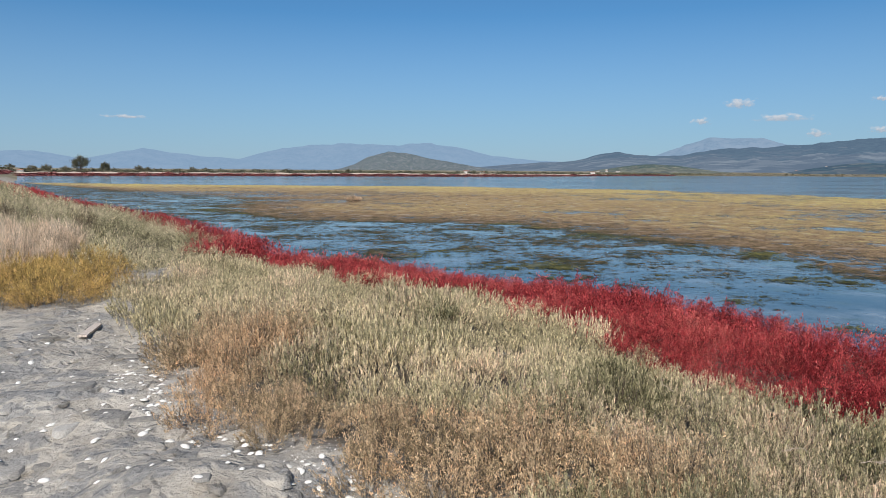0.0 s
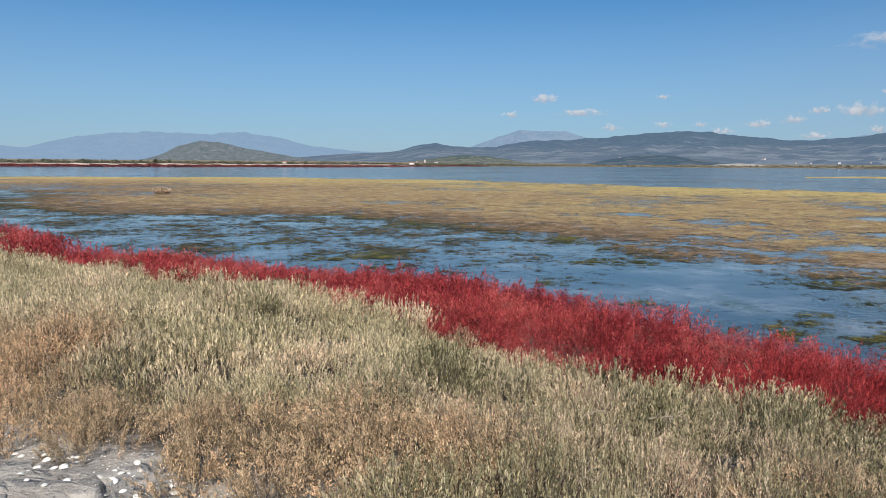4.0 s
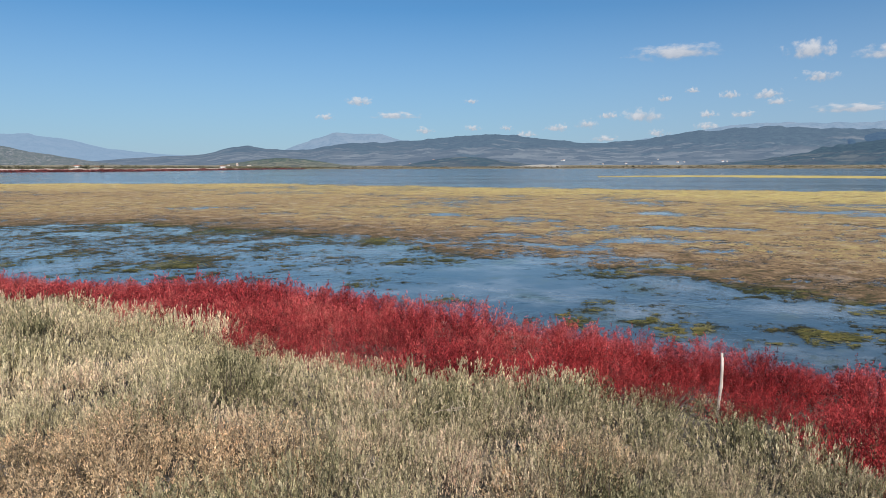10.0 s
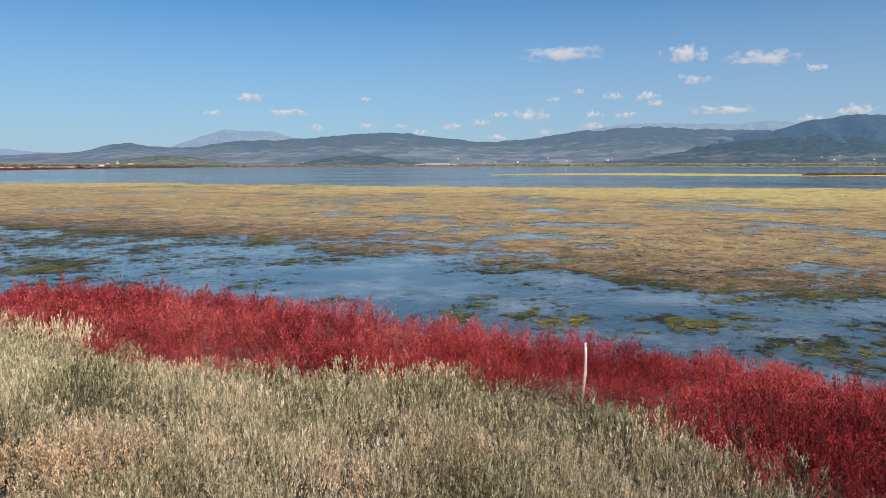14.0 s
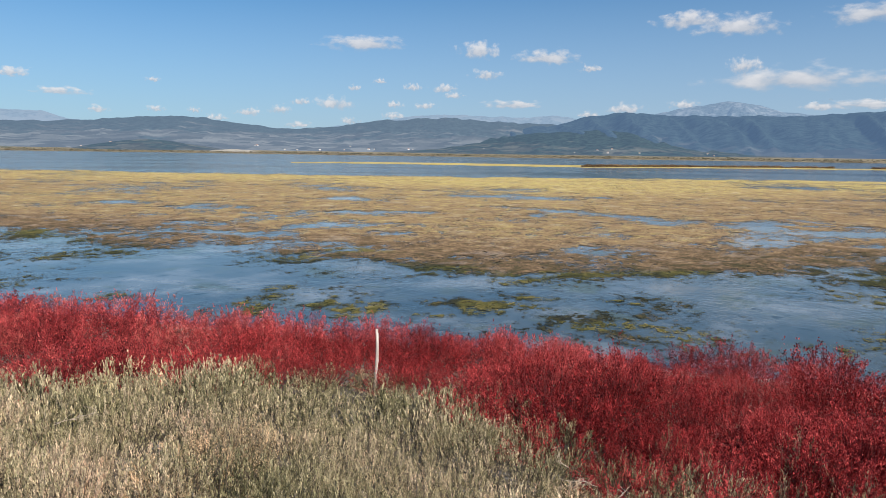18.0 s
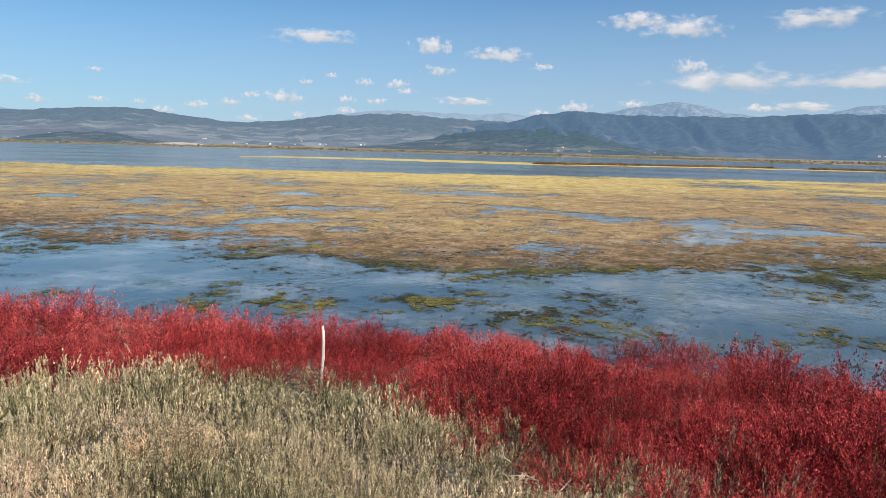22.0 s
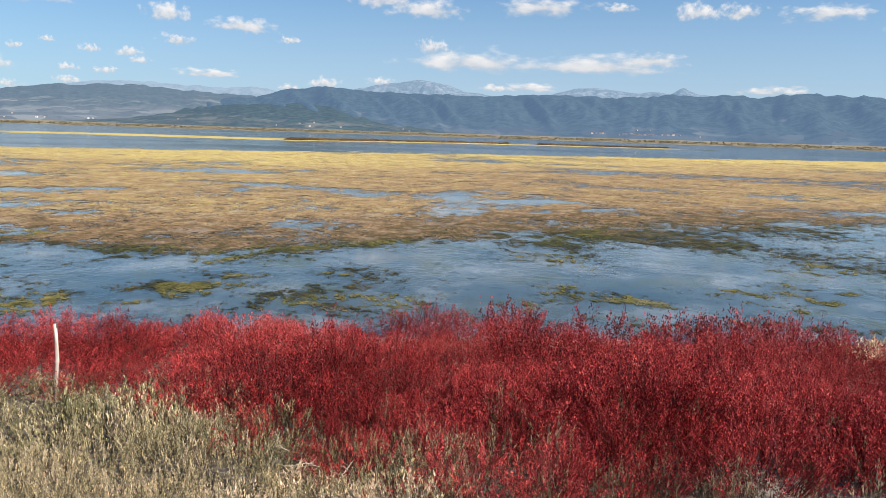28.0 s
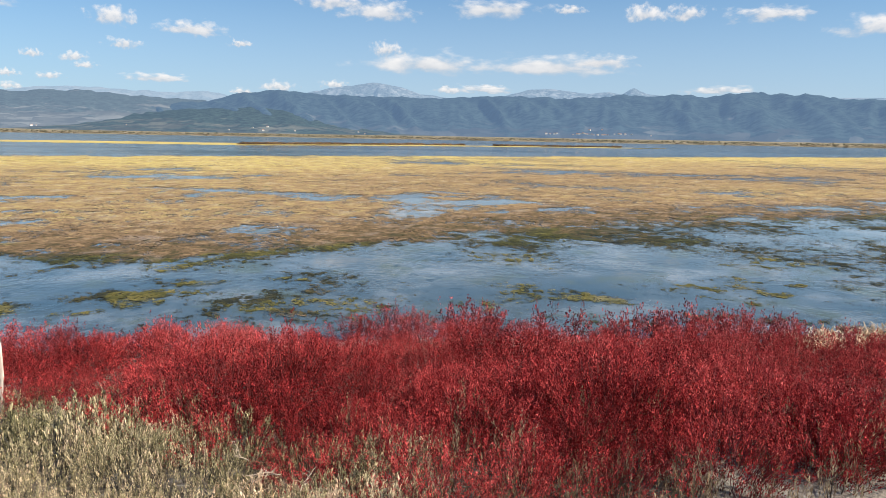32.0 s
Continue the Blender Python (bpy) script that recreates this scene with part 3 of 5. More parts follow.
def weed_cover(x, y):
    """How thickly the weed covers the water, and its tone from dark to yellow."""
    wobble = fractal(x * 0.35, y * 0.35, 4, 21) * 0.9
    s = -beside(WEED_NEAR, x, y)
    f = beside(WEED_FAR, x, y)
    d = -inland(x, y)
    s2 = s + wobble * np.clip(0.7 + 0.03 * np.hypot(x, y), 0, 2.2)
    main = 0.73 * ease(s2, -1.6, 1.6) + 0.09 * ease(s, 5, 26) - 0.30 * ease(fractal(x * 0.11, y * 0.11, 3, 61), 0.15, 0.7)
    f2 = f + 1.5 * wobble * np.clip(np.hypot(x, y) / 60, 0.5, 2)
    main = main * ease(f2, -2.5, 2.0)
    north = 0.35 * ease(y, 12.5, 20) * ease(d, 0.2, 1.5) * (s2 < 0.9)
    east = 0.40 * ease(s2, -3.2, -0.6) * ease(-y, -3, 1.5) * (s2 < 0.9)
    thin = 0.34 * ease(d, 0.3, 1.0) * ease(wobble, -0.4, 0.5)
    cover = np.maximum(np.maximum(main, thin), np.maximum(north, east))
    tone = 0.14 + 0.22 * ease(s, -0.5, 1.8) + 0.20 * ease(s, 1.5, 8.0) + 0.20 * ease(-f, -55, -6) + 0.06 * fractal(x * 0.06, y * 0.06, 3, 5)
    tone = np.where(s < 0, 0.14 + 0.10 * ease(y, 10, 20), tone)
    tone = tone - 0.04 * ease(y - 0.6 * x, 8, 40) * (1 - ease(-f, -30, -8))
    x, y = x + 0.45 * fractal(x * 1.1, y * 1.1, 4, 81, 0.65), y + 0.45 * fractal(x * 1.1 + 40, y * 1.1, 4, 83, 0.65)
    fresh = 0.75 * ease(s2, -2.0, -0.2) * (1 - ease(s2, 0.6, 2.2)) * ease(fractal(x * 0.5, y * 0.5, 3, 65), 0.0, 0.4)
    for b in RAFTS_EAST + RAFTS_NORTH:
        k = 1 - ease(blob(x, y, *b) + 0.30 * fractal(x * 2.2, y * 2.2, 3, 31), 0.0, 2.1)
        cover = np.maximum(cover, 0.53 * k)
        fresh = np.maximum(fresh, 1.3 * k * (s < 0.8))
        tone = np.where(s < 0.3, np.maximum(tone, (0.34 if b[1] < 10 else 0.24) * np.minimum(1, 1.6 * k)), tone)
    for n, b in enumerate(POOLS_NEAR + POOLS_FAR):
        k = 1 - ease(blob(x, y, *b) + 0.55 * fractal(x * 0.9, y * 0.9, 4, 41, 0.65), 0.35, 1.55)
        cover = cover - (0.36 if n < len(POOLS_NEAR) else 0.46) * k
    cover = np.where((d < 0.12) | (f2 < -2.6), 0, cover)
    return np.clip(cover, 0, 1), np.clip(tone, 0, 1), np.clip(fresh, 0, 1)


def build_weed():
    az = np.radians(np.arange(-40, 126, 0.32))
    radii = np.geomspace(6.0, 190, 330)
    a, r = np.meshgrid(az, radii, indexing="ij")
    x, y = (r * np.sin(a)).ravel(), (r * np.cos(a)).ravel()
    cover, tone, fresh = weed_cover(x, y)
    lift = 0.004 + 0.035 * cover * np.clip(0.4 + 0.6 * fractal(x * 1.4, y * 1.4, 3, 51), 0, 1)
    f = sheet(len(az), len(radii))
    f = f[cover[f].max(1) > 0.02]
    used, back = np.unique(f, return_inverse=True)
    ob = mesh_object("floating_weed", np.stack([x, y, lift], -1)[used], back.reshape(-1, 4), WEED, smooth=True)
    for key, values in (("cover", cover), ("tone", tone), ("fresh", fresh)):
        ob.data.attributes.new(key, "FLOAT", "POINT").data.foreach_set("value", values[used].astype(np.float32))
    tagged(ob, "brown and yellow-green floating weed mats on the lagoon", "weed", kind="stuff")


GROUND, WATER, WEED = ground_material(), water_material(), mat_material()
build_ground(), build_water(), build_weed()


# ---- far hills ----
def hill(name, crest, distance, depth, material, label, seed, spurs=9.0, rough=0.012, dome=0.8, cut=0.5, tilt=2.4, fold=0.26):
    """A range as a heightfield seen from the lagoon: crest holds compass degrees and degrees of height."""
    az0, az1 = crest[0][0], crest[-1][0]
    az = np.arange(az0, az1, 0.16)
    top = np.interp(az, [c[0] for c in crest], [c[1] for c in crest])
    soft = np.array([0.25, 0.5, 0.25])
    top = np.convolve(np.pad(top, 1, mode="edge"), soft, mode="valid")
    top = top * (1 + rough * 2.2 * fractal(az * 1.3, 0 * az + seed, 4, seed))
    u = np.concatenate([np.linspace(0, 1, 26), [1.08, 1.25]])
    a, v = np.meshgrid(az, u, indexing="ij")
    t = np.repeat(top[:, None], len(u), 1)
    wander = 0.8 * fractal(a * 0.25 + seed, v * 2.5, 2, seed + 4)
    slope = a - tilt * (1 - v) + wander
    spur = 0.75 - 1.5 * np.abs(value_noise(slope * spurs / 24, v * 0.5 + seed, seed + 1)) + 0.15 * value_noise(slope * spurs / 9, v * 1.2, seed + 2)
    rise = np.clip(v, 0, 1) ** dome
    rise = rise + np.clip(v * (1 - v), 0, 1) * (cut * spur + fold * fractal(a * 1.6, v * 5, 5, seed + 9, 0.6))
    rise = np.minimum(rise, (1 - depth / distance * (1 - v)) * (0.90 + 0.10 * np.clip(v, 0, 1)))
    rise = np.where(v > 1, 1 - 3.0 * (v - 1), rise)
    r = distance - depth * (1 - v)
    z = 2.3 + (distance * np.tan(np.radians(t)) - 2.3) * rise - 6 * (v == 0) - 2.3 * (1 - np.clip(v, 0, 1))
    x, y = r * np.sin(np.radians(a)), r * np.cos(np.radians(a))
    ob = mesh_object(name, np.stack([x, y, z], -1).reshape(-1, 3), sheet(len(az), len(u)), material, smooth=True)
    return tagged(ob, label, "mountain", kind="structure")


# the blue and paleness of these ranges come mostly from emission haze
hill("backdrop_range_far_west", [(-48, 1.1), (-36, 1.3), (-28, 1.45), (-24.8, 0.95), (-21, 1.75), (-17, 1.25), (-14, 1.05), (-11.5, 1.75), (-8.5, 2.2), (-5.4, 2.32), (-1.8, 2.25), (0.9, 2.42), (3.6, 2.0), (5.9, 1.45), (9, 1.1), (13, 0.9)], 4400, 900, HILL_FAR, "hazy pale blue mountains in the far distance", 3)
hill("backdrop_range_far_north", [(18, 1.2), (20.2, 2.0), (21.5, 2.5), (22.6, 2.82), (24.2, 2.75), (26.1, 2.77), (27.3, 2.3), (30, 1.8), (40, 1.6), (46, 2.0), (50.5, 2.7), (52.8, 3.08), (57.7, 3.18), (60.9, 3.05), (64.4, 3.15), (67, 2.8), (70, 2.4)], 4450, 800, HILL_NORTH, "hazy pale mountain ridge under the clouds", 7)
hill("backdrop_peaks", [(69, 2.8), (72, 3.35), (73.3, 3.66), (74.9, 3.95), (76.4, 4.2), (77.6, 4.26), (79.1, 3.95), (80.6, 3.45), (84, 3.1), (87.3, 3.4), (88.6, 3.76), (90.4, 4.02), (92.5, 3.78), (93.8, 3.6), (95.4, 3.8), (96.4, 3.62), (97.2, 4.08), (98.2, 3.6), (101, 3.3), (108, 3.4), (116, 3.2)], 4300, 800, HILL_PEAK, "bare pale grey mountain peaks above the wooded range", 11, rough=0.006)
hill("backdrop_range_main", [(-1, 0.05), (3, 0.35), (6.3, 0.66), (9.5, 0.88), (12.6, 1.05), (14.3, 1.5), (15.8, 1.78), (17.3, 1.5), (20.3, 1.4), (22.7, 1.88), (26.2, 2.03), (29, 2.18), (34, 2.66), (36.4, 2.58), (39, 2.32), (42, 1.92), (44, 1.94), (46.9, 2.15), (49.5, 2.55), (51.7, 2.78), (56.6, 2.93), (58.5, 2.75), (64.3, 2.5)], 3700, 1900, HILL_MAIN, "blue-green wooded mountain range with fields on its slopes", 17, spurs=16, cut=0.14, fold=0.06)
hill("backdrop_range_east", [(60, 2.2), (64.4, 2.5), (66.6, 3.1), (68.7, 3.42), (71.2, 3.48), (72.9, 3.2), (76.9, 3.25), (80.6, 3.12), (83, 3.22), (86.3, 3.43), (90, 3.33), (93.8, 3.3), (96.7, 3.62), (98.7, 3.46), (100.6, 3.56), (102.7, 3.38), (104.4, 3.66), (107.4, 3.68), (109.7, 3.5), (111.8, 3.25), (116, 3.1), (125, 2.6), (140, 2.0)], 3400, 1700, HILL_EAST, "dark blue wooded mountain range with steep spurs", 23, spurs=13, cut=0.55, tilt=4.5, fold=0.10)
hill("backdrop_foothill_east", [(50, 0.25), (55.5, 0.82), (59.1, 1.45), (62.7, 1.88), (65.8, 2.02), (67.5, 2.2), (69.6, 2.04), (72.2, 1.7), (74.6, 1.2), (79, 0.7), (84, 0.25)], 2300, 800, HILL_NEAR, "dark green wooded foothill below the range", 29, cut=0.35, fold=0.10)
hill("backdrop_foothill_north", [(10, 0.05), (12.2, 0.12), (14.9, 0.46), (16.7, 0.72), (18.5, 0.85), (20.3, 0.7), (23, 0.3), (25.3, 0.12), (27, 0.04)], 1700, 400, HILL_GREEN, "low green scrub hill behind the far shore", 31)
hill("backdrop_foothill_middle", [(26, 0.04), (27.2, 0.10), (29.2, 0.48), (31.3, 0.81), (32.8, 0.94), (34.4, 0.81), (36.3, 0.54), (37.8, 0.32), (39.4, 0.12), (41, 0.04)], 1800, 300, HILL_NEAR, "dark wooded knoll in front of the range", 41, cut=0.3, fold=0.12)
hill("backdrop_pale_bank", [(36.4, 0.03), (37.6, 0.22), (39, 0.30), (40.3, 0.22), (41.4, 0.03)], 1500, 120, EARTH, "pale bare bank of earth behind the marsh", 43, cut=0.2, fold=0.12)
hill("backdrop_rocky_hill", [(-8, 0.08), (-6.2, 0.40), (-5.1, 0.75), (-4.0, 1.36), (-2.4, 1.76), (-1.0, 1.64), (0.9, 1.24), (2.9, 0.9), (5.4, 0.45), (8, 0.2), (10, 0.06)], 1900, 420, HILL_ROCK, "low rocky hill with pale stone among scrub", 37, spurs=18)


# ---- plants ----
def twigs(base, way, length, width, rng):
    """Three-sided tapering twigs as vertices and triangles."""
    n = len(base)
    way = way / np.linalg.norm(way, axis=1, keepdims=True)
    side = np.cross(way, rng.normal(size=(n, 3)))
    side /= np.linalg.norm(side, axis=1, keepdims=True)
    other = np.cross(way, side)
    ang = np.array([0, 2.1, 4.2])
    ring = side[:, None] * np.cos(ang)[:, None] + other[:, None] * np.sin(ang)[:, None]
    ring = base[:, None] + ring * width[:, None, None] * 0.5
    v = np.concatenate([ring, (base + way * length[:, None])[:, None]], 1).reshape(-1, 3)
    q = np.arange(n)[:, None] * 4
    f = np.concatenate([q + [0, 1, 3], q + [1, 2, 3], q + [2, 0, 3]])
    return v, f


def leaves(base, way, length, width, rng):
    """Fleshy leaves, each folded along its middle, as vertices and triangles."""
    n = len(base)
    way = way / np.linalg.norm(way, axis=1, keepdims=True)
    side = np.cross(way, rng.normal(size=(n, 3)))
    side /= np.linalg.norm(side, axis=1, keepdims=True)
    keel = np.cross(way, side)
    mid = base + way * (0.5 * length)[:, None]
    wing, sag = side * (0.5 * width)[:, None], keel * (0.4 * width)[:, None]
    tip = base + way * length[:, None] + keel * (rng.normal(0, 0.25, n) * length)[:, None]
    v = np.stack([base, mid + wing + sag, tip, mid - wing + sag], 1).reshape(-1, 3)
    q = np.arange(n)[:, None] * 4
    return v, np.concatenate([q + [0, 1, 2], q + [0, 2, 3]])


def scales(base, way, length, width, rng):
    """Tiny scale leaves, one triangle each."""
    n = len(base)
    way = way / np.linalg.norm(way, axis=1, keepdims=True)
    side = np.cross(way, rng.normal(size=(n, 3)))
    side *= (0.5 * width / np.linalg.norm(side, axis=1))[:, None]
    v = np.stack([base - side, base + side, base + way * length[:, None]], 1).reshape(-1, 3)
    return v, np.arange(3 * n).reshape(-1, 3)


def sprigs(base, way, length, width, rng):
    """Blunt fleshy twig ends, one triangle each, some broad at the foot and some at the tip."""
    n = len(base)
    way = way / np.linalg.norm(way, axis=1, keepdims=True)
    side = np.cross(way, rng.normal(size=(n, 3)))
    side *= (0.5 * width / np.linalg.norm(side, axis=1))[:, None]
    end = base + way * length[:, None]
    turned = (rng.random(n) < 0.6)[:, None]
    foot, tip = np.where(turned, end, base), np.where(turned, base, end)
    v = np.stack([foot - side, foot + side, tip], 1).reshape(-1, 3)
    return v, np.arange(3 * n).reshape(-1, 3)


def bush_arrays(seed, stems, per_stem, radius, height, leaf_len, leaf_wide, upright, low=0.3, fuzz=0.022, dome=0.5, splay=0.6, tall=(0.7, 1.12), clumps=0, lean=0.5, gather=0.13, bare=2, crown=0.8, leaf_kind=None):
    rng = np.random.default_rng(seed)
    ang, rad = rng.uniform(0, 2 * np.pi, stems), np.sqrt(rng.uniform(0, 1, stems))
    if clumps:
        spot = np.arange(stems) % clumps
        px = (np.cos(ang) * rad)[:clumps][spot] + rng.normal(0, gather, stems)
        py = (np.sin(ang) * rad)[:clumps][spot] + rng.normal(0, gather, stems)
        off = np.hypot(px - (np.cos(ang) * rad)[:clumps][spot], py - (np.sin(ang) * rad)[:clumps][spot])
        plume = rng.uniform(0.86, 1.10, clumps)[spot] * (1 - 0.9 * off)
        ang, rad = np.arctan2(py, px), np.hypot(px, py)
    else:
        plume = np.ones(stems)
    root = np.stack([np.cos(ang) * rad * radius * lean, np.sin(ang) * rad * radius * lean, np.full(stems, -0.04)], -1)
    tip = np.stack([np.cos(ang) * rad * radius, np.sin(ang) * rad * radius, height * (1 - dome * np.minimum(rad, 1.15) ** 2) * plume * rng.uniform(*tall, stems)], -1)
    tip[:, :2] += rng.normal(0, 0.03, (stems, 2))
    mid = (root + tip) / 2 + np.stack([0.15 * (root - tip)[:, 0], 0.15 * (root - tip)[:, 1], 0 * ang], -1) + rng.normal(0, 0.015, (stems, 3))
    k = np.repeat(np.arange(stems), per_stem)
    u = (low + (1 - low) * rng.uniform(0, 1, len(k)) ** crown)[:, None]
    at = root[k] * (1 - u) ** 2 + mid[k] * 2 * u * (1 - u) + tip[k] * u**2
    run = (mid - root)[k] * (1 - u) + (tip - mid)[k] * u
    run /= np.linalg.norm(run, axis=1, keepdims=True)
    shift = rng.normal(0, fuzz, (len(k), 3)) * (1.15 - 0.75 * u)
    way = run * 0.8 + rng.normal(0, splay, (len(k), 3)) + [0, 0, upright] + shift * 12
    length = leaf_len * rng.uniform(0.6, 1.3, len(k))
    leaf = (leaf_kind or leaves)(at + shift, way, length, leaf_wide * rng.uniform(0.75, 1.3, len(k)), rng)
    legs = np.concatenate([root, mid]), np.concatenate([mid - root, tip - mid])
    span = np.linalg.norm(legs[1], axis=1)
    some = np.arange(0, len(span), bare)
    wood = twigs(legs[0][some], legs[1][some], span[some] * 0.8, np.full(len(some), 0.0045), rng)
    each = len(leaf[0]) // len(k)
    return leaf, wood, np.repeat(rng.random((stems, 7))[k, (u[:, 0] * 6.99).astype(int)], each)


def twig_tones(ob, values):
    """One tone for each twig, kept on the mesh."""
    ob.data.attributes.new("twig", "FLOAT", "POINT").data.foreach_set("value", np.asarray(values, np.float32))


def bush(name, label, category, material, seed, group="", **shape):
    leaf, wood, tones = bush_arrays(seed, **shape)
    ob = mesh_object(name, *leaf, material)
    twig_tones(ob, tones)
    red = material in (RED, PINK_RED)
    tagged(mesh_object("woody_base", *wood, RED_STEM if red else STEM, ob, "dark red fleshy stems" if red else "brown woody stems"), kind="stuff")
    return tagged(ob, label, category, group=group)


def heights(spots):
    p = np.array(spots, float).reshape(-1, 2)
    return ground_height(p[:, 0], p[:, 1])


def scatter(prototypes, spots, rng, scale=(0.85, 1.2), squash=(0.88, 1.12), lumps=0.15, ease_down=0.0):
    """The prototypes at the first spots, and copies of them at the others."""
    for n, ((x, y), z) in enumerate(zip(spots, heights(spots))):
        s = rng.uniform(*scale) * (1 + lumps * float(value_noise(np.array([x * 1.2]), np.array([y * 1.2]), 71)[0]))
        low = 1 - ease_down * (1.8 * max(0.0, 1 - math.hypot(x - 4.7, y - 3.15) / 1.5) + (0.4 if inland(np.array([x]), np.array([y]))[0] < red_limit(y) + 0.25 else 0.0) - (0.8 if pale_hump(x, y) else 0.0))
        m = Matrix.Translation((x, y, z)) @ Matrix.Rotation(rng.uniform(0, 6.28), 4, "Z") @ Matrix.Diagonal((s, s, s * low * rng.uniform(*squash), 1))
        if n < len(prototypes):
            prototypes[n].matrix_basis = m
        else:
            copy_thing(prototypes[n % len(prototypes)], m).matrix_basis = m


def joined(name, shapes, spots, rng, material, label, category, scale=(0.85, 1.2), base=None, lumps=0.3):
    """Far plants joined into one mesh."""
    vs, fs, n = [], [], 0
    for k, ((x, y), z) in enumerate(zip(spots, heights(spots))):
        v, f = shapes[k % len(shapes)]
        z = z if base is None else base
        s, a = rng.uniform(*scale), rng.uniform(0, 6.28)
        c, q = math.cos(a) * s, math.sin(a) * s
        tall = s * rng.uniform(0.85, 1.15) * (1 + lumps * float(value_noise(np.array([x * 0.7]), np.array([y * 0.7]), 77)[0]))
        vs.append(np.stack([c * v[:, 0] - q * v[:, 1] + x, q * v[:, 0] + c * v[:, 1] + y, tall * v[:, 2] + z], -1))
        fs.append(f + n)
        n += len(v)
    ob = mesh_object(name, np.concatenate(vs), np.concatenate(fs), material)
    twig_tones(ob, rng.random(n // 60 + 1)[np.arange(n) // 60])
    return tagged(ob, label, category, kind="stuff")


def spread(keep, x0, x1, y0, y1, gap, rng):
    """Spots on a jittered lattice for which keep(x, y, d) holds; d: the distance inland."""
    i, j = np.meshgrid(np.arange(int((x1 - x0) / gap) + 1), np.arange(int((y1 - y0) / (gap * 0.87)) + 1), indexing="ij")
    x = (x0 + gap * (i + 0.5 * (j % 2)) + rng.uniform(-0.33, 0.33, i.shape) * gap).ravel()
    y = (y0 + gap * 0.87 * j + rng.uniform(-0.33, 0.33, i.shape) * gap).ravel()
    return [(px, py) for px, py, d in zip(x.tolist(), y.tolist(), inland(x, y).tolist()) if keep(px, py, d)]


def red_limit(y):
    """How far inland the red plants reach."""
    return float(np.interp(y, [-6, -2.0, -1.2, -0.4, 0.5, 0.9, 1.3, 1.7, 2.1, 2.4, 3.0, 3.8, 5, 7, 8, 10, 12, 14, 16, 20, 27, 40], [4.3, 4.5, 4.75, 5.0, 4.75, 4.35, 4.0, 3.68, 3.5, 3.32, 2.95, 3.05, 4.1, 4.45, 4.6, 4.5, 3.9, 3.2, 2.6, 1.8, 2.0, 2.2]))


def path_edge(y):
    """Where the bare path ends and the shrubs begin."""
    return float(np.interp(y, *PATH_EDGE))


def rusty(x, y):
    """Where the shrubs have turned brown: beside the path, and in a few spots."""
    near_path = x < path_edge(y) + 1.0 + 0.4 * math.sin(2.1 * y) and 2.9 < y < 6.6
    return near_path or math.hypot(x - 2.75, y - 2.6) < 0.3 or math.hypot(x - 2.0, y - 6.6) < 0.25


def straw_pale(x, y):
    """Where the shrubs are paler and drier."""
    n = float(value_noise(np.array([x * 0.8]), np.array([y * 0.8]), 75)[0]) + 2 * pale_hump(x, y)
    strip = 0.28 * (3.1 < y < 6.6 and abs(0.77 * (x - 3.25) + 0.64 * (y - 5.55)) < 0.75)
    return n + strip + 0.60 * float(ease(np.array(y - 0.9 * x), -0.5, 3.5)) > 0.45


def pale_hump(x, y):
    """Where pale shrubs reach out into the red fringe."""
    return math.hypot((x - 1.36) / 0.55, (y - 7.4) / 0.45) < 1


def beside_stake(x, y):
    return math.hypot(x - 4.62, y - 3.2)


RED_SHAPE = dict(stems=124, per_stem=50, radius=0.36, leaf_len=0.0110, leaf_wide=0.0058, upright=0.6, low=0.08, fuzz=0.0115, splay=0.55, clumps=20, tall=(0.92, 1.14), dome=0.55, bare=1, crown=0.58, leaf_kind=sprigs)
SAGE_SHAPE = dict(stems=150, per_stem=40, radius=0.31, leaf_len=0.0140, leaf_wide=0.0038, upright=1.25, fuzz=0.0060, dome=0.48, low=0.34, tall=(0.78, 1.18), splay=0.36, clumps=24, gather=0.085, lean=0.8, leaf_kind=sprigs)
RUST_SHAPE = dict(SAGE_SHAPE, stems=120, per_stem=36, leaf_len=0.0150, leaf_wide=0.0052, upright=0.6, splay=0.7, fuzz=0.010, dome=0.55, lean=0.65)
# looser plants for the spots further off
RED_LOOSE = dict(RED_SHAPE, stems=100, per_stem=42, leaf_len=0.0130, leaf_wide=0.0066, fuzz=0.016, bare=2)
SAGE_LOOSE = dict(SAGE_SHAPE, stems=88, per_stem=26, leaf_len=0.025, leaf_wide=0.0056)
rng = np.random.default_rng(5)
red_kinds = [bush("red_glasswort_bush", "crimson red glasswort bush on the muddy lagoon shore", "bush", RED, 100 + k, "red bushes along the shore", height=h, **RED_SHAPE) for k, h in enumerate((0.32, 0.36, 0.29, 0.34, 0.40, 0.31, 0.37))]
red_spots = spread(lambda x, y, d: 0.05 < d < red_limit(y) and x > path_edge(y) + 0.7 and y > -5.4 + 0.2 * x and not (beside_stake(x, y) < 0.62 and math.hypot(x, y) < 5.8) and math.hypot(x - 3.74, y - 1.08) > 0.30 and not pale_hump(x, y) and math.hypot(x - 8.8, y + 3.7) > 0.8, -3.2, 9.5, -6, 17.6, 0.45, rng)
red_spots += spread(lambda x, y, d: 2.9 < d < red_limit(y) - 0.35 and y < 1.6, 3.4, 6.6, -3.4, 1.6, 0.42, rng)
red_spots.sort(key=lambda p: math.hypot(*p))
pink_kinds = [bush("pinkish_red_bush", "pinkish red glasswort bush on the lagoon shore", "bush", PINK_RED, 120 + k, "red bushes along the shore", height=h, **RED_LOOSE) for k, h in enumerate((0.32, 0.37, 0.30))]
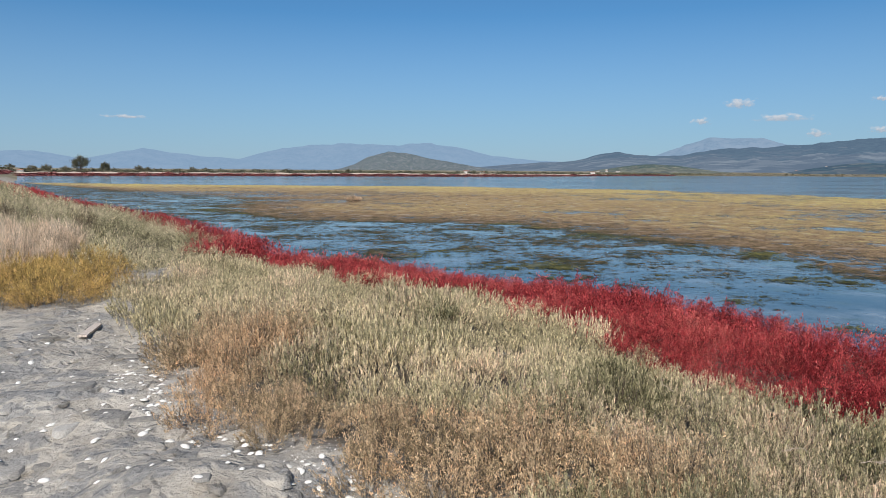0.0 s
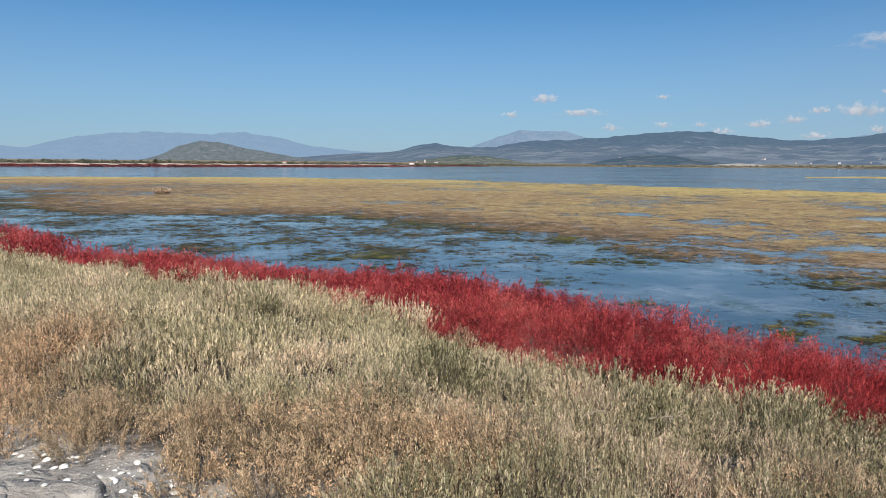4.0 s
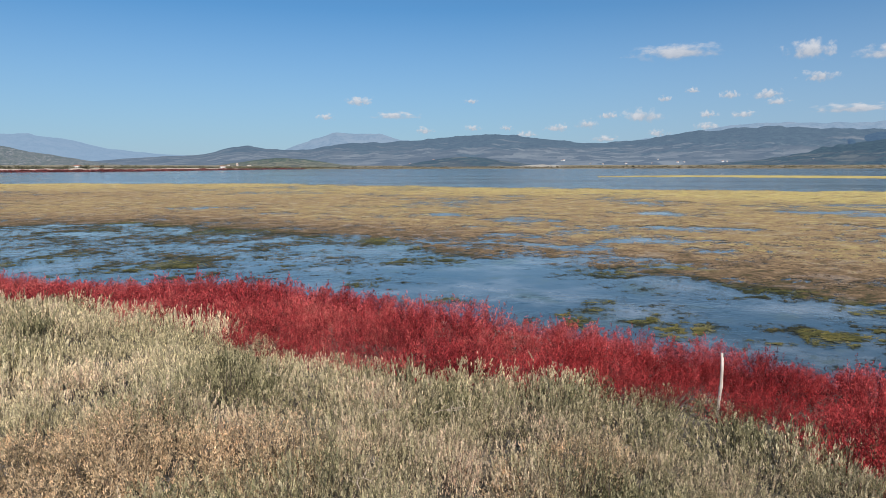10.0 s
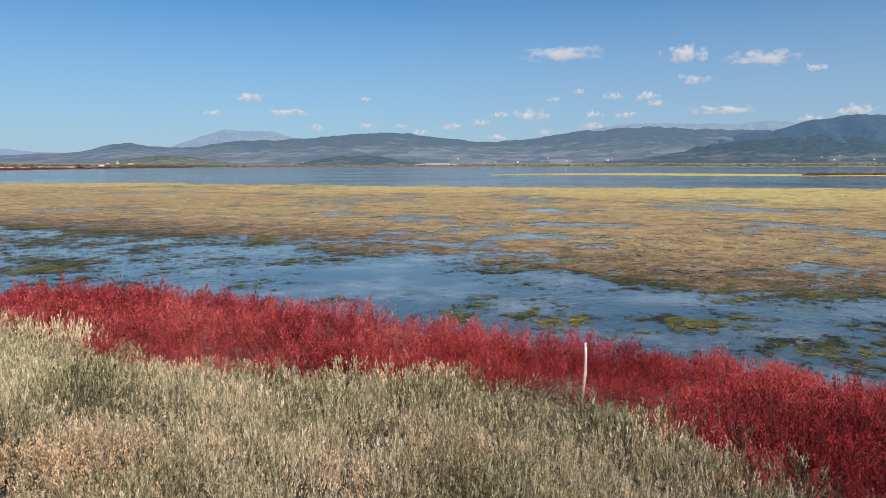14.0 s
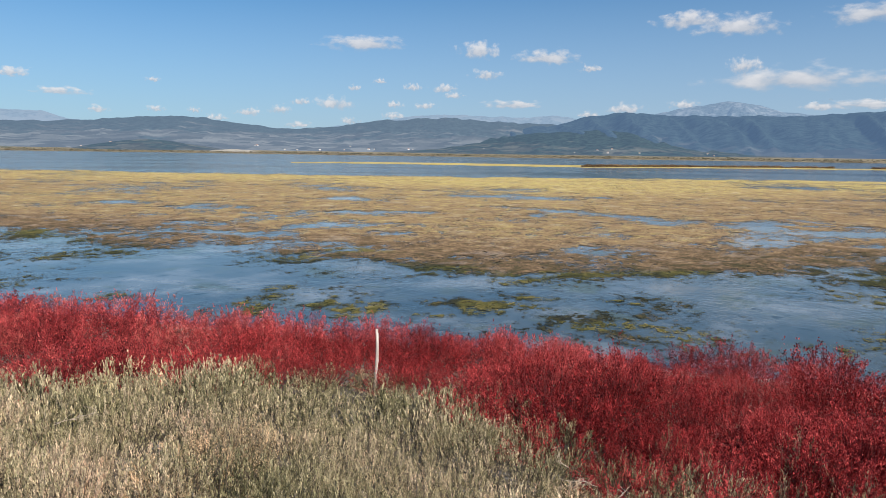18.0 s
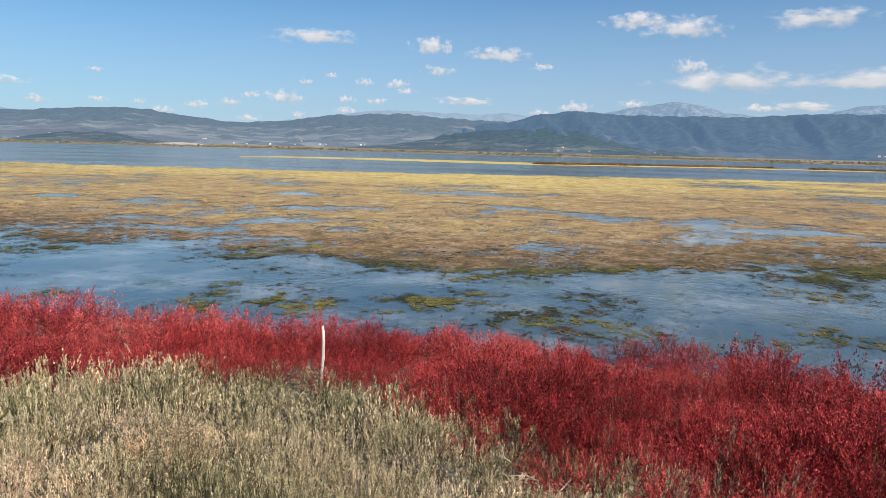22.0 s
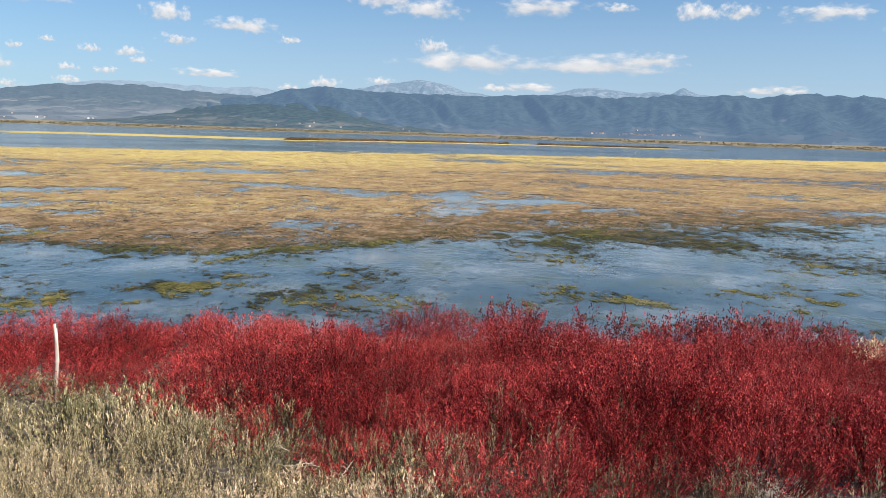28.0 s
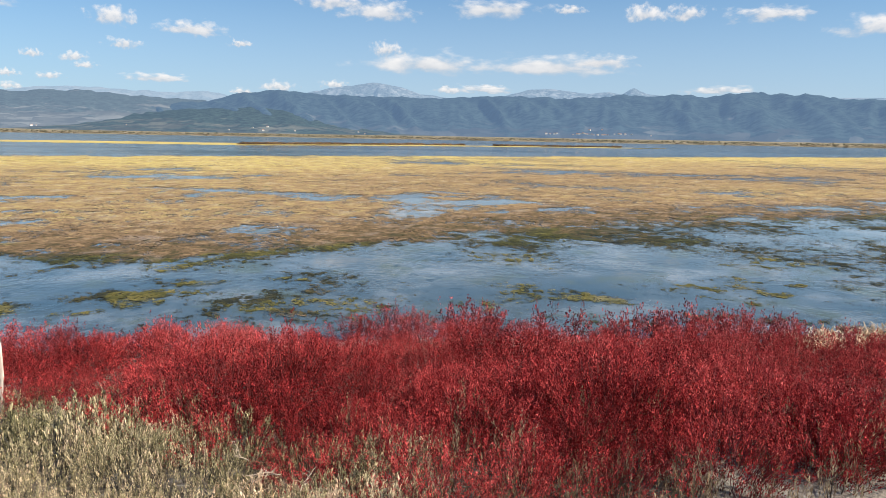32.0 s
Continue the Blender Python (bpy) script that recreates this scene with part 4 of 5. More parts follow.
red_loose = [bush("red_glasswort_bush", "crimson red glasswort bush on the muddy lagoon shore", "bush", RED, 140 + k, "red bushes along the shore", height=h, **RED_LOOSE) for k, h in enumerate((0.31, 0.345, 0.285, 0.33, 0.36))]
near_red = red_spots[:295]
front_red = [p for p in near_red if p[1] - 0.5 * p[0] < 3.0]
scatter(red_kinds, [p for p in front_red if math.hypot(*p) < 6.4], rng, (0.85, 1.2), (0.85, 1.2), 0.35)
scatter(red_loose, [p for p in front_red if math.hypot(*p) >= 6.4], rng, (0.85, 1.2), (0.85, 1.25), 0.35)
scatter(pink_kinds, [p for p in near_red if p[1] - 0.5 * p[0] >= 3.0], rng, (0.85, 1.2), (0.85, 1.25), 0.4)
sage_kinds = [bush("sage_green_shrub", "grey-green salt-marsh shrub with straw-coloured tips", "shrub", SAGE, 200 + k, "shrubs between path and shore", height=h, **SAGE_SHAPE) for k, h in enumerate((0.26, 0.31, 0.23, 0.28, 0.33))]
pale_kinds = [bush("straw_pale_shrub", "pale straw-coloured salt-marsh shrub with pinkish tips", "shrub", PALE, 215 + k, "shrubs between path and shore", height=h, **SAGE_SHAPE) for k, h in enumerate((0.27, 0.32, 0.24))]
rust_kinds = [bush("rusty_brown_shrub", "brown and rusty salt-marsh shrub beside the path", "shrub", RUST, 230 + k, "shrubs between path and shore", height=h, **RUST_SHAPE) for k, h in enumerate((0.32, 0.37, 0.28))]
low_spots = spread(lambda x, y, d: d > red_limit(y) - 0.35 and x > path_edge(y) - 0.05 and math.hypot(x, y) > 2.3 or beside_stake(x, y) < 0.62 or pale_hump(x, y), -3.6, 5.1, -1.2, 13.0, 0.335, rng)
low_spots = [p for p in low_spots if (rng.random() > 0.05 or beside_stake(*p) < 1.0 or p[0] < path_edge(p[1]) + 0.9) and (p[1] > 0.35 or inland(np.array([p[0]]), np.array([p[1]]))[0] > 5.7)]
low_spots = [p for p in low_spots if math.hypot(p[0] - 3.74, p[1] - 1.08) > 0.30]
low_spots.sort(key=lambda p: math.hypot(*p))
rust_spots = [p for p in low_spots if rusty(*p)]
pale_spots = [p for p in low_spots if p not in rust_spots and straw_pale(*p)]
sage_spots = [p for p in low_spots if p not in rust_spots and p not in pale_spots]
sage_loose = [bush("sage_green_shrub", "grey-green salt-marsh shrub with straw-coloured tips", "shrub", SAGE, 240 + k, "shrubs between path and shore", height=h, **SAGE_LOOSE) for k, h in enumerate((0.27, 0.31, 0.24))]
pale_loose = [bush("straw_pale_shrub", "pale straw-coloured salt-marsh shrub with pinkish tips", "shrub", PALE, 250 + k, "shrubs between path and shore", height=h, **SAGE_LOOSE) for k, h in enumerate((0.27, 0.32, 0.24))]
for kinds, spots in ((sage_kinds, [p for p in sage_spots if math.hypot(*p) < 4.6]), (sage_loose, [p for p in sage_spots if math.hypot(*p) >= 4.6]), (pale_kinds, [p for p in pale_spots if math.hypot(*p) < 4.6]), (pale_loose, [p for p in pale_spots if math.hypot(*p) >= 4.6])):
    scatter(kinds, spots, rng, (0.8, 1.2), lumps=0.35, ease_down=0.25)
scatter(rust_kinds, rust_spots, rng, (0.75, 1.25), lumps=0.35)

# dry stalks at the foot of the red plants
stalk_kinds = [bush("dry_stalk_tuft", "tuft of dry straw-coloured stalks at the foot of red plants", "grass", STALK, 260 + k, "dry tufts under the red plants", stems=22, per_stem=26, radius=0.13, height=h, leaf_len=0.020, leaf_wide=0.0032, upright=1.6, fuzz=0.005, splay=0.35, low=0.1, lean=0.9) for k, h in enumerate((0.24, 0.30))]
stalk_spots = spread(lambda x, y, d: red_limit(y) - 0.75 < d < red_limit(y) + 0.1 and x > path_edge(y) + 0.6, 2.8, 5.2, -2.5, 3.4, 0.75, rng)
stalk_spots += spread(lambda x, y, d: red_limit(y) - 1.0 < d < red_limit(y) + 0.35, 3.3, 4.7, -2.6, 0.8, 0.36, rng)
scatter(stalk_kinds, stalk_spots, rng)

# the bank beyond the path, and the far run of the shore
olive_kinds = [bush("olive_yellow_shrub", "olive-yellow salt-marsh shrub at the edge of the path", "shrub", OLIVE, 300 + k, "yellow shrubs beside the path", stems=90, per_stem=40, radius=0.45, height=h, leaf_len=0.026, leaf_wide=0.0070, upright=0.6, dome=0.5, clumps=16, leaf_kind=sprigs) for k, h in enumerate((0.50, 0.60, 0.42))]
olive_spots = spread(lambda x, y, d: x < -3.72 - 0.38 * (y - 8.2) and x > -8.2 and y > 8.0 + 0.12 * (x + 4) and y < 12.2 and not (x < -6.3 and y > 10.4), -8.2, -3.6, 8, 12.4, 0.55, rng)
scatter(olive_kinds, olive_spots, rng, (0.7, 1.25), (0.75, 1.2), 0.4)
straw_kinds = [bush("dry_grass_tussock", "dry pale straw grass tussock leaning in the wind", "grass", STRAW, 330 + k, "dry grass on the bank", stems=150, per_stem=18, radius=0.42, height=h, leaf_len=0.15, leaf_wide=0.0042, upright=0.9, fuzz=0.03, splay=0.35, low=0.10, dome=0.45, leaf_kind=scales) for k, h in enumerate((0.62, 0.72))]
straw_spots = spread(lambda x, y, d: x < -5.6 and y > 10.4 + 0.25 * (x + 8) and y < 15.6 and x < -5.2 - 0.42 * (y - 10), -11, -5.4, 10, 16, 0.75, rng)
scatter(straw_kinds, straw_spots, rng)
dark_kinds = [bush("dark_dry_shrub", "dark brown dead shrub standing above the bank", "shrub", DARKBUSH, 350 + k, "dead shrubs on the bank", stems=40, per_stem=20, radius=0.35, height=0.8, leaf_len=0.05, leaf_wide=0.010, upright=1.0) for k in range(2)]
scatter(dark_kinds, [(-12.2, 21.4), (-11.4, 20.8), (-12.9, 22.5), (-9.6, 20.5), (-8.9, 19.4)], rng, (0.85, 1.15))


def in_left_bank(x, y, d):
    return d > red_limit(y) - 0.2 and not (x > path_edge(y) - 0.2 and y < 13) and x > -6 - 0.75 * y and (y > 10.2 + 0.5 * max(0, -3.4 - x)) and not (x < -5.0 - 0.42 * (y - 10) and y < 15.8)


coarse = [bush_arrays(400 + k, stems=40, per_stem=24, radius=0.42, height=h, leaf_len=0.030, leaf_wide=0.0095, upright=0.9, dome=0.6, clumps=12, leaf_kind=sprigs)[0] for k, h in enumerate((0.32, 0.40, 0.28))]
near_bank = spread(in_left_bank, -16, -1.5, 10.2, 30, 0.62, rng)
joined("bank_shrub_thicket", coarse, near_bank, rng, TAN, "grey-green and straw shrubs covering the bank", "shrub", (0.8, 1.5), lumps=0.6)
sparse = [bush_arrays(420 + k, stems=16, per_stem=14, radius=0.55, height=0.46, leaf_len=0.075, leaf_wide=0.032, upright=0.6, dome=0.6, leaf_kind=scales)[0] for k in range(3)]
nearer = [bush_arrays(425 + k, stems=30, per_stem=20, radius=0.55, height=0.44, leaf_len=0.042, leaf_wide=0.015, upright=0.7, dome=0.6, clumps=9, leaf_kind=sprigs)[0] for k in range(3)]
joined("middle_bank_thicket", nearer, spread(lambda x, y, d: 2.0 < d < 26 and x > -6 - 0.9 * y, -40, -8, 30, 47, 1.1, rng), rng, TAN, "grey-green shrubs on the bank beyond the path", "shrub", (1.0, 1.6))
joined("far_bank_thicket", sparse, spread(lambda x, y, d: 2.0 < d < 26 and x > -6 - 0.9 * y, -75, -8, 47, 105, 1.5, rng), rng, TAN, "grey-green shrubs along the far run of the bank", "shrub", (1.0, 1.7))
mid_red = [bush_arrays(460 + k, stems=44, per_stem=25, radius=0.38, height=h, leaf_len=0.024, leaf_wide=0.0125, upright=0.5, low=0.10, splay=0.6, clumps=9, tall=(0.9, 1.3), dome=0.35, leaf_kind=sprigs)[0] for k, h in enumerate((0.30, 0.34, 0.32))]
joined("red_glasswort_rest", mid_red, red_spots[295:], rng, PINK_RED, "crimson red glasswort along the far part of the shore", "bush", (0.85, 1.2))
coarse_red = [bush_arrays(440 + k, stems=22, per_stem=14, radius=0.40, height=0.36, leaf_len=0.04, leaf_wide=0.016, upright=0.4, leaf_kind=scales)[0] for k in range(3)]
far_red = spread(lambda x, y, d: 0.0 < d < red_limit(y) and (y > 17.4 or x < -2.6), -22, -1.5, 15.5, 46, 0.52, rng)
joined("far_red_glasswort", coarse_red, far_red, rng, PINK_RED, "red glasswort fringe along the far run of the shore", "bush", (0.85, 1.35))
joined("distant_red_glasswort", sparse, spread(lambda x, y, d: 0.0 < d < 3.0, -66, -18, 46, 112, 1.1, rng), rng, RED, "thin red fringe far along the waterline", "bush", (0.8, 1.2))


# ---- the cane stake ----
def tube(points, radii, sides=10):
    bm = bmesh.new()
    rings = []
    for (p, r) in zip(points, radii):
        rings.append([bm.verts.new((p[0] + r * math.cos(k * 2 * math.pi / sides), p[1] + r * math.sin(k * 2 * math.pi / sides), p[2])) for k in range(sides)])
    for a, b in zip(rings, rings[1:]):
        for k in range(sides):
            bm.faces.new((a[k], a[(k + 1) % sides], b[(k + 1) % sides], b[k]))
    bm.faces.new(rings[-1]), bm.faces.new(rings[0][::-1])
    return bm


def cane_stake():
    pts = [(-0.030, 0.026, -0.1), (-0.024, 0.016, 0.1), (-0.017, 0.007, 0.24), (-0.016, 0.006, 0.252), (-0.015, 0.006, 0.262), (-0.013, 0.005, 0.275), (-0.015, 0.002, 0.4), (-0.02, 0, 0.535)]
    ob = part("cane_stake", tube(pts, [0.0135, 0.0135, 0.0125, 0.0155, 0.0165, 0.013, 0.0125, 0.012]), CANE, smooth=True)
    # a solid dark plug stands in for the shade inside the split end
    part("hollow_end", tube([(-0.02, -0.0105, 0.505), (-0.02, -0.0105, 0.538)], [0.0042, 0.0042], 8), STEM, ob, "dark plug standing in for the shade in the split cane end")
    ob.location = (4.848, 3.337, 0.34)
    tagged(ob, "weathered pale cane stake standing upright among the shrubs", "stake")


cane_stake()


# ---- dead wood, shells and stones ----
def limb(bm, points, r0, r1, sides=6):
    """A bent tapering limb along points, into bm."""
    rings, last = [], None
    for n, p in enumerate(points):
        p = Vector(p)
        ahead = (Vector(points[min(n + 1, len(points) - 1)]) - Vector(points[max(n - 1, 0)])).normalized()
        side = ahead.orthogonal().normalized() if last is None else (last - ahead * last.dot(ahead)).normalized()
        last, other = side, ahead.cross(side)
        r = r0 + (r1 - r0) * n / (len(points) - 1)
        rings.append([bm.verts.new(p + r * (math.cos(k * 2 * math.pi / sides) * side + math.sin(k * 2 * math.pi / sides) * other)) for k in range(sides)])
    for a, b in zip(rings, rings[1:]):
        for k in range(sides):
            bm.faces.new((a[k], a[(k + 1) % sides], b[(k + 1) % sides], b[k]))
    bm.faces.new(rings[-1]), bm.faces.new(rings[0][::-1])


def crooked(start, way, length, steps, r):
    """A broken line that wanders off its way."""
    pts, p, w = [tuple(start)], Vector(start), Vector(way).normalized()
    for k in range(steps):
        w = (w + Vector((r.gauss(0, 0.33), r.gauss(0, 0.33), r.gauss(0, 0.22)))).normalized()
        p = p + w * length / steps
        pts.append(tuple(p))
    return pts


def dead_twig(x, y, z, size, turn, seed):
    """A bleached twig with forks, lying on the shrubs."""
    r = random.Random(seed)
    bm = bmesh.new()
    main = crooked((-size / 2, 0, 0), (1, 0, 0.12), size, 7, r)
    limb(bm, main, 0.0023, 0.0010, 5)
    ob = part("dead_twig", bm, TWIG)
    for k in range(1, 8):
        bm = bmesh.new()
        limb(bm, crooked(main[k], (0.7, r.choice((-1, 1)) * r.uniform(0.5, 1.1), r.uniform(-0.1, 0.5)), size * r.uniform(0.14, 0.42), 4, r), 0.0015, 0.0007, 5)
        part("side_twig", bm, TWIG, ob)
    ob.matrix_basis = pose(x, y, z, r.uniform(-8, 8), r.uniform(-8, 8), turn)
    tagged(ob, "bleached dead twig lying tangled on the shrubs", "twig", group="dead twigs")


for n, (x, y, z, size, turn) in enumerate([(2.35, 3.42, 0.86, 0.26, 30), (2.0, 3.62, 0.86, 0.2, 140), (1.45, 2.7, 0.92, 0.3, 70), (6.15, -0.9, 0.52, 0.42, -70), (5.95, -0.7, 0.54, 0.3, 20), (3.75, 1.2, 0.68, 0.13, 100), (3.62, 0.98, 0.72, 0.17, 60), (3.5, 0.78, 0.72, 0.14, 10), (1.5, 4.2, 0.98, 0.2, 200)]):
    dead_twig(x, y, z, size, turn, 70 + n)


def shell(seed):
    """A cockle valve lying dome up, ribbed."""
    r = random.Random(seed)
    bm = bmesh.new()
    rings, sides = 4, 14
    rows = []
    for i in range(1, rings + 1):
        u = i / rings
        rows.append([bm.verts.new(((1 + 0.05 * (k % 2)) * u * math.cos(k * 2 * math.pi / sides) * (1.0 + 0.18 * r.random() * u), 0.82 * (1 + 0.05 * (k % 2)) * u * math.sin(k * 2 * math.pi / sides), 0.5 * math.cos(u * 1.5))) for k in range(sides)])
    top = bm.verts.new((0.05, -0.15, 0.52))
    for k in range(sides):
        bm.faces.new((top, rows[0][k], rows[0][(k + 1) % sides]))
    for a, b in zip(rows, rows[1:]):
        for k in range(sides):
            bm.faces.new((a[k], b[k], b[(k + 1) % sides], a[(k + 1) % sides]))
    bm.faces.new(rows[-1][::-1])
    ob = part("cockle_shell", bm, SHELL, smooth=True)
    return tagged(ob, "bleached white cockle shell lying on the mud", "shell", group="shells on the path")


def stone(seed):
    """A low crust of dried mud with a worn, lobed outline."""
    r = random.Random(seed)
    bm = bmesh.new()
    sides = 18
    a, b, c = r.uniform(0, 6.3), r.uniform(0, 6.3), r.uniform(0, 6.3)
    rows = []
    for q, h in ((1.15, -0.28), (1.0, 0.028), (0.9, 0.055), (0.55, 0.06)):
        row = []
        for k in range(sides):
            w = k * 2 * math.pi / sides
            lobe = 1 + 0.16 * math.sin(2 * w + a) + 0.10 * math.sin(3 * w + b) + 0.07 * math.sin(7 * w + c) + r.uniform(-0.03, 0.03)
            row.append(bm.verts.new((math.cos(w) * q * lobe, 0.7 * math.sin(w) * q * lobe, h + r.uniform(-0.018, 0.018))))
        rows.append(row)
    peak = bm.verts.new((0, 0, 0.05))
    for low, top in zip(rows, rows[1:]):
        for k in range(sides):
            n = (k + 1) % sides
            bm.faces.new((low[k], low[n], top[n], top[k]))
    for k in range(sides):
        bm.faces.new((rows[-1][k], rows[-1][(k + 1) % sides], peak))
    ob = part("mud_slab", bm, GROUND if seed % 3 else STONE, smooth=True)
    return tagged(ob, "flat grey crust of dried mud on the path", "stone", group="mud slabs on the path")


def on_path(x, y):
    return x < path_edge(y) - 0.02 and y < 7.9 + 0.1 * (x + 4) + 1.3 * max(0.0, min(1.0, (x + 4.2) / 0.8)) and x > -5.5


def lay(kinds, spots, sizes, sink, tilt):
    for n, (x, y) in enumerate(spots):
        s = sizes[n]
        z = float(ground_height(np.array([x]), np.array([y]))[0]) - sink * s
        m = pose(x, y, z, rng.uniform(-tilt, tilt), rng.uniform(-tilt, tilt), rng.uniform(0, 360)) @ Matrix.Diagonal((s, s, s, 1))
        if n < len(kinds):
            kinds[n].matrix_basis = m
        else:
            copy_thing(kinds[n % len(kinds)], m).matrix_basis = m


shell_spots = []
while len(shell_spots) < 298:
    if rng.random() < 0.45:
        y = rng.uniform(2.9, 6.2)
        x = path_edge(y) - abs(rng.normal(0, 0.35)) - 0.03
    else:
        x, y = rng.uniform(-3.6, 0.3), rng.uniform(2.7, 7.6)
    if on_path(x, y):
        shell_spots.append((x, y))
lay([shell(k) for k in range(5)], shell_spots, rng.uniform(0.013, 0.026, 298) + 0.006 * (rng.random(298) > 0.85), 0.1, 22)
stone_spots = [(-2.06, 3.6), (-1.98, 4.06), (-1.62, 3.98), (-2.3, 3.9), (-1.1, 3.75), (-0.75, 3.5), (-0.5, 3.25), (-1.25, 4.15), (-2.7, 6.3), (-2.3, 6.0), (-3.1, 6.6), (-3.6, 6.2)]
while len(stone_spots) < 290:
    x, y = rng.uniform(-3.8, 0.2), rng.uniform(2.7, 7.4)
    if on_path(x, y):
        stone_spots.append((x, y))
lay([stone(k) for k in range(8)], stone_spots, np.concatenate([rng.uniform(0.10, 0.16, 12), rng.uniform(0.03, 0.12, 278)]), 0.03, 2)
n_grit = 750
gy = rng.uniform(2.8, 5.6, n_grit)
gx = np.array([path_edge(v) for v in gy]) + rng.normal(0.02, 0.22, n_grit)
grit_at = np.stack([gx, gy, ground_height(gx, gy) + 0.002], -1)
tagged(mesh_object("shell_grit", *twigs(grit_at, rng.normal(0, 0.5, (n_grit, 3)) + [0, 0, 0.4], rng.uniform(0.004, 0.010, n_grit), rng.uniform(0.006, 0.014, n_grit), rng), SHELL), "white crushed shell grit under the edge of the shrubs", "shell grit", kind="stuff")


def driftwood_board():
    bm = bmesh.new()
    bmesh.ops.create_cube(bm, size=1)
    for v in bm.verts:
        v.co = Vector((v.co.x * 0.085 * (1 if v.co.y < 0 else 0.8), v.co.y * 0.50, v.co.z * 0.02))
    bmesh.ops.bevel(bm, geom=bm.edges[:], offset=0.004, segments=1)
    ob = part("driftwood_board", bm, CANE)
    z = float(ground_height(np.array([-3.26]), np.array([7.01]))[0])
    ob.matrix_basis = pose(-3.26, 7.01, z + 0.012, 1, 2, 8)
    tagged(ob, "short bleached driftwood board lying on the mud", "board")


driftwood_board()

# straw washed up at the waterline, and the dry tussock out in the weed
drift = [bush("washed_up_straw", "clump of dry washed-up straw at the waterline", "straw", STRAW, 360 + k, "straw at the waterline", stems=60, per_stem=8, radius=0.3, height=0.14, leaf_len=0.10, leaf_wide=0.008, upright=0.1, splay=0.9, fuzz=0.03, low=0.1) for k in range(2)]
for ob, (x, y, turn) in zip(drift + [copy_thing(drift[0], Matrix()), copy_thing(drift[1], Matrix())], [(8.72, -3.45, 20), (8.95, -3.85, 80), (9.15, -4.35, 140), (8.5, -3.1, 10)]):
    ob.matrix_basis = pose(x, y, 0.05, 0, 0, turn) @ Matrix.Diagonal((1.2, 1.2, 0.9, 1))
for x, y, turn, size in ((3.74, 1.14, 15, 0.62), (3.72, 0.92, 70, 0.5)):
    m = pose(x, y, float(ground_height(np.array([x]), np.array([y]))[0]) + 0.03, 0, 0, turn) @ Matrix.Diagonal((size, size, size, 1))
    litter = tagged(copy_thing(drift[0], m), "pale dry plant litter lying in a hollow between the shrubs")
    litter.name = "plant_litter"
    litter.matrix_basis = m
tuft = bush("reed_tussock", "pale dry reed tussock standing in the weed", "grass", STRAW, 380, "", stems=260, per_stem=16, radius=0.72, height=0.40, leaf_len=0.16, leaf_wide=0.020, upright=0.4, splay=0.8, low=0.1, dome=0.55, tall=(0.9, 1.1))
tuft.matrix_basis = pose(-5.3, 57.2, 0.02)


# ---- far shore ----
def ring_place(az, r):
    return r * math.sin(radians(az)), r * math.cos(radians(az))


clump = [scales(p[:, :3] * [1, 1, 0.75] + [0, 0, 0.55], p[:, 3:6], np.full(64, 0.46), np.full(64, 0.34), np.random.default_rng(7 + k)) for k, p in enumerate(np.random.default_rng(77).normal(0, 0.42, (4, 64, 6)))]


marsh = [(v * [3.2, 3.2, 0.45], f) for v, f in clump]
red_marsh = [(v * [3.6, 3.6, 0.8], f) for v, f in clump]


def shore_scrub(name, az0, az1, near, far, count, material, label, scale, seed, kinds=clump):
    r = np.random.default_rng(seed)
    spots = []
    for _ in range(count):
        az = r.uniform(az0, az1)
        spots.append(ring_place(az, float(far_shore(az)) + r.uniform(near, far)))
    joined(name, kinds, spots, r, material, label, "scrub", scale)


DARKREED = foliage_material("dark_brown_reed", (0.25, (0.12, 0.070, 0.036)), (0.5, (0.24, 0.145, 0.072)), (0.8, (0.36, 0.225, 0.115)), patch=0.05)
REEDBROWN = foliage_material("brown_reed", (0.25, (0.13, 0.095, 0.055)), (0.5, (0.22, 0.165, 0.10)), (0.8, (0.31, 0.235, 0.15)), patch=0.05)
# glasswort red with its saturation lowered in the colour to paint distance haze
FAR_RED = foliage_material("hazed_red_flat", (0.25, (0.13, 0.036, 0.036)), (0.5, (0.21, 0.060, 0.055)), (0.8, (0.29, 0.10, 0.085)), patch=0.05)
shore_scrub("far_shore_scrub_west", -50, 22, 45, 170, 1500, LEAF, "dark green scrub along the opposite shore", (0.9, 2.2), 1)
shore_scrub("far_shore_reed_east", 14, 130, 5, 110, 2400, REEDBROWN, "brown reed and marsh along the opposite shore", (0.5, 1.0), 2, marsh)
shore_scrub("far_shore_scrub_east", 14, 130, 110, 420, 2600, LEAF, "dark green scrub behind the marsh", (0.6, 1.5), 3)
shore_scrub("far_shore_red_fringe", -32, 20, -20, 26, 1500, FAR_RED, "haze-dulled red glasswort flats along the opposite shore", (0.7, 1.1), 4, red_marsh)


def embankment():
    az = np.arange(-46, 19, 0.25)
    u = np.array([0, 2, 5, 8, 11.0])
    up = np.array([0.0, 0.8, 1.1, 1.0, 0.2])
    a, w = np.meshgrid(az, u, indexing="ij")
    base = far_shore(a) + 32
    r = base + w
    x, y = r * np.sin(np.radians(a)), r * np.cos(np.radians(a))
    z = ground_height(x, y) + up[None] * (0.8 + 0.25 * value_noise(a * 2, w * 0, 3)) * ease(a, 19, 10) - 0.1
    tagged(mesh_object("far_embankment", np.stack([x, y, z], -1).reshape(-1, 3), sheet(len(az), len(u)), SAND, smooth=True), "pale sandy embankment road along the opposite shore", "embankment", kind="structure")


embankment()


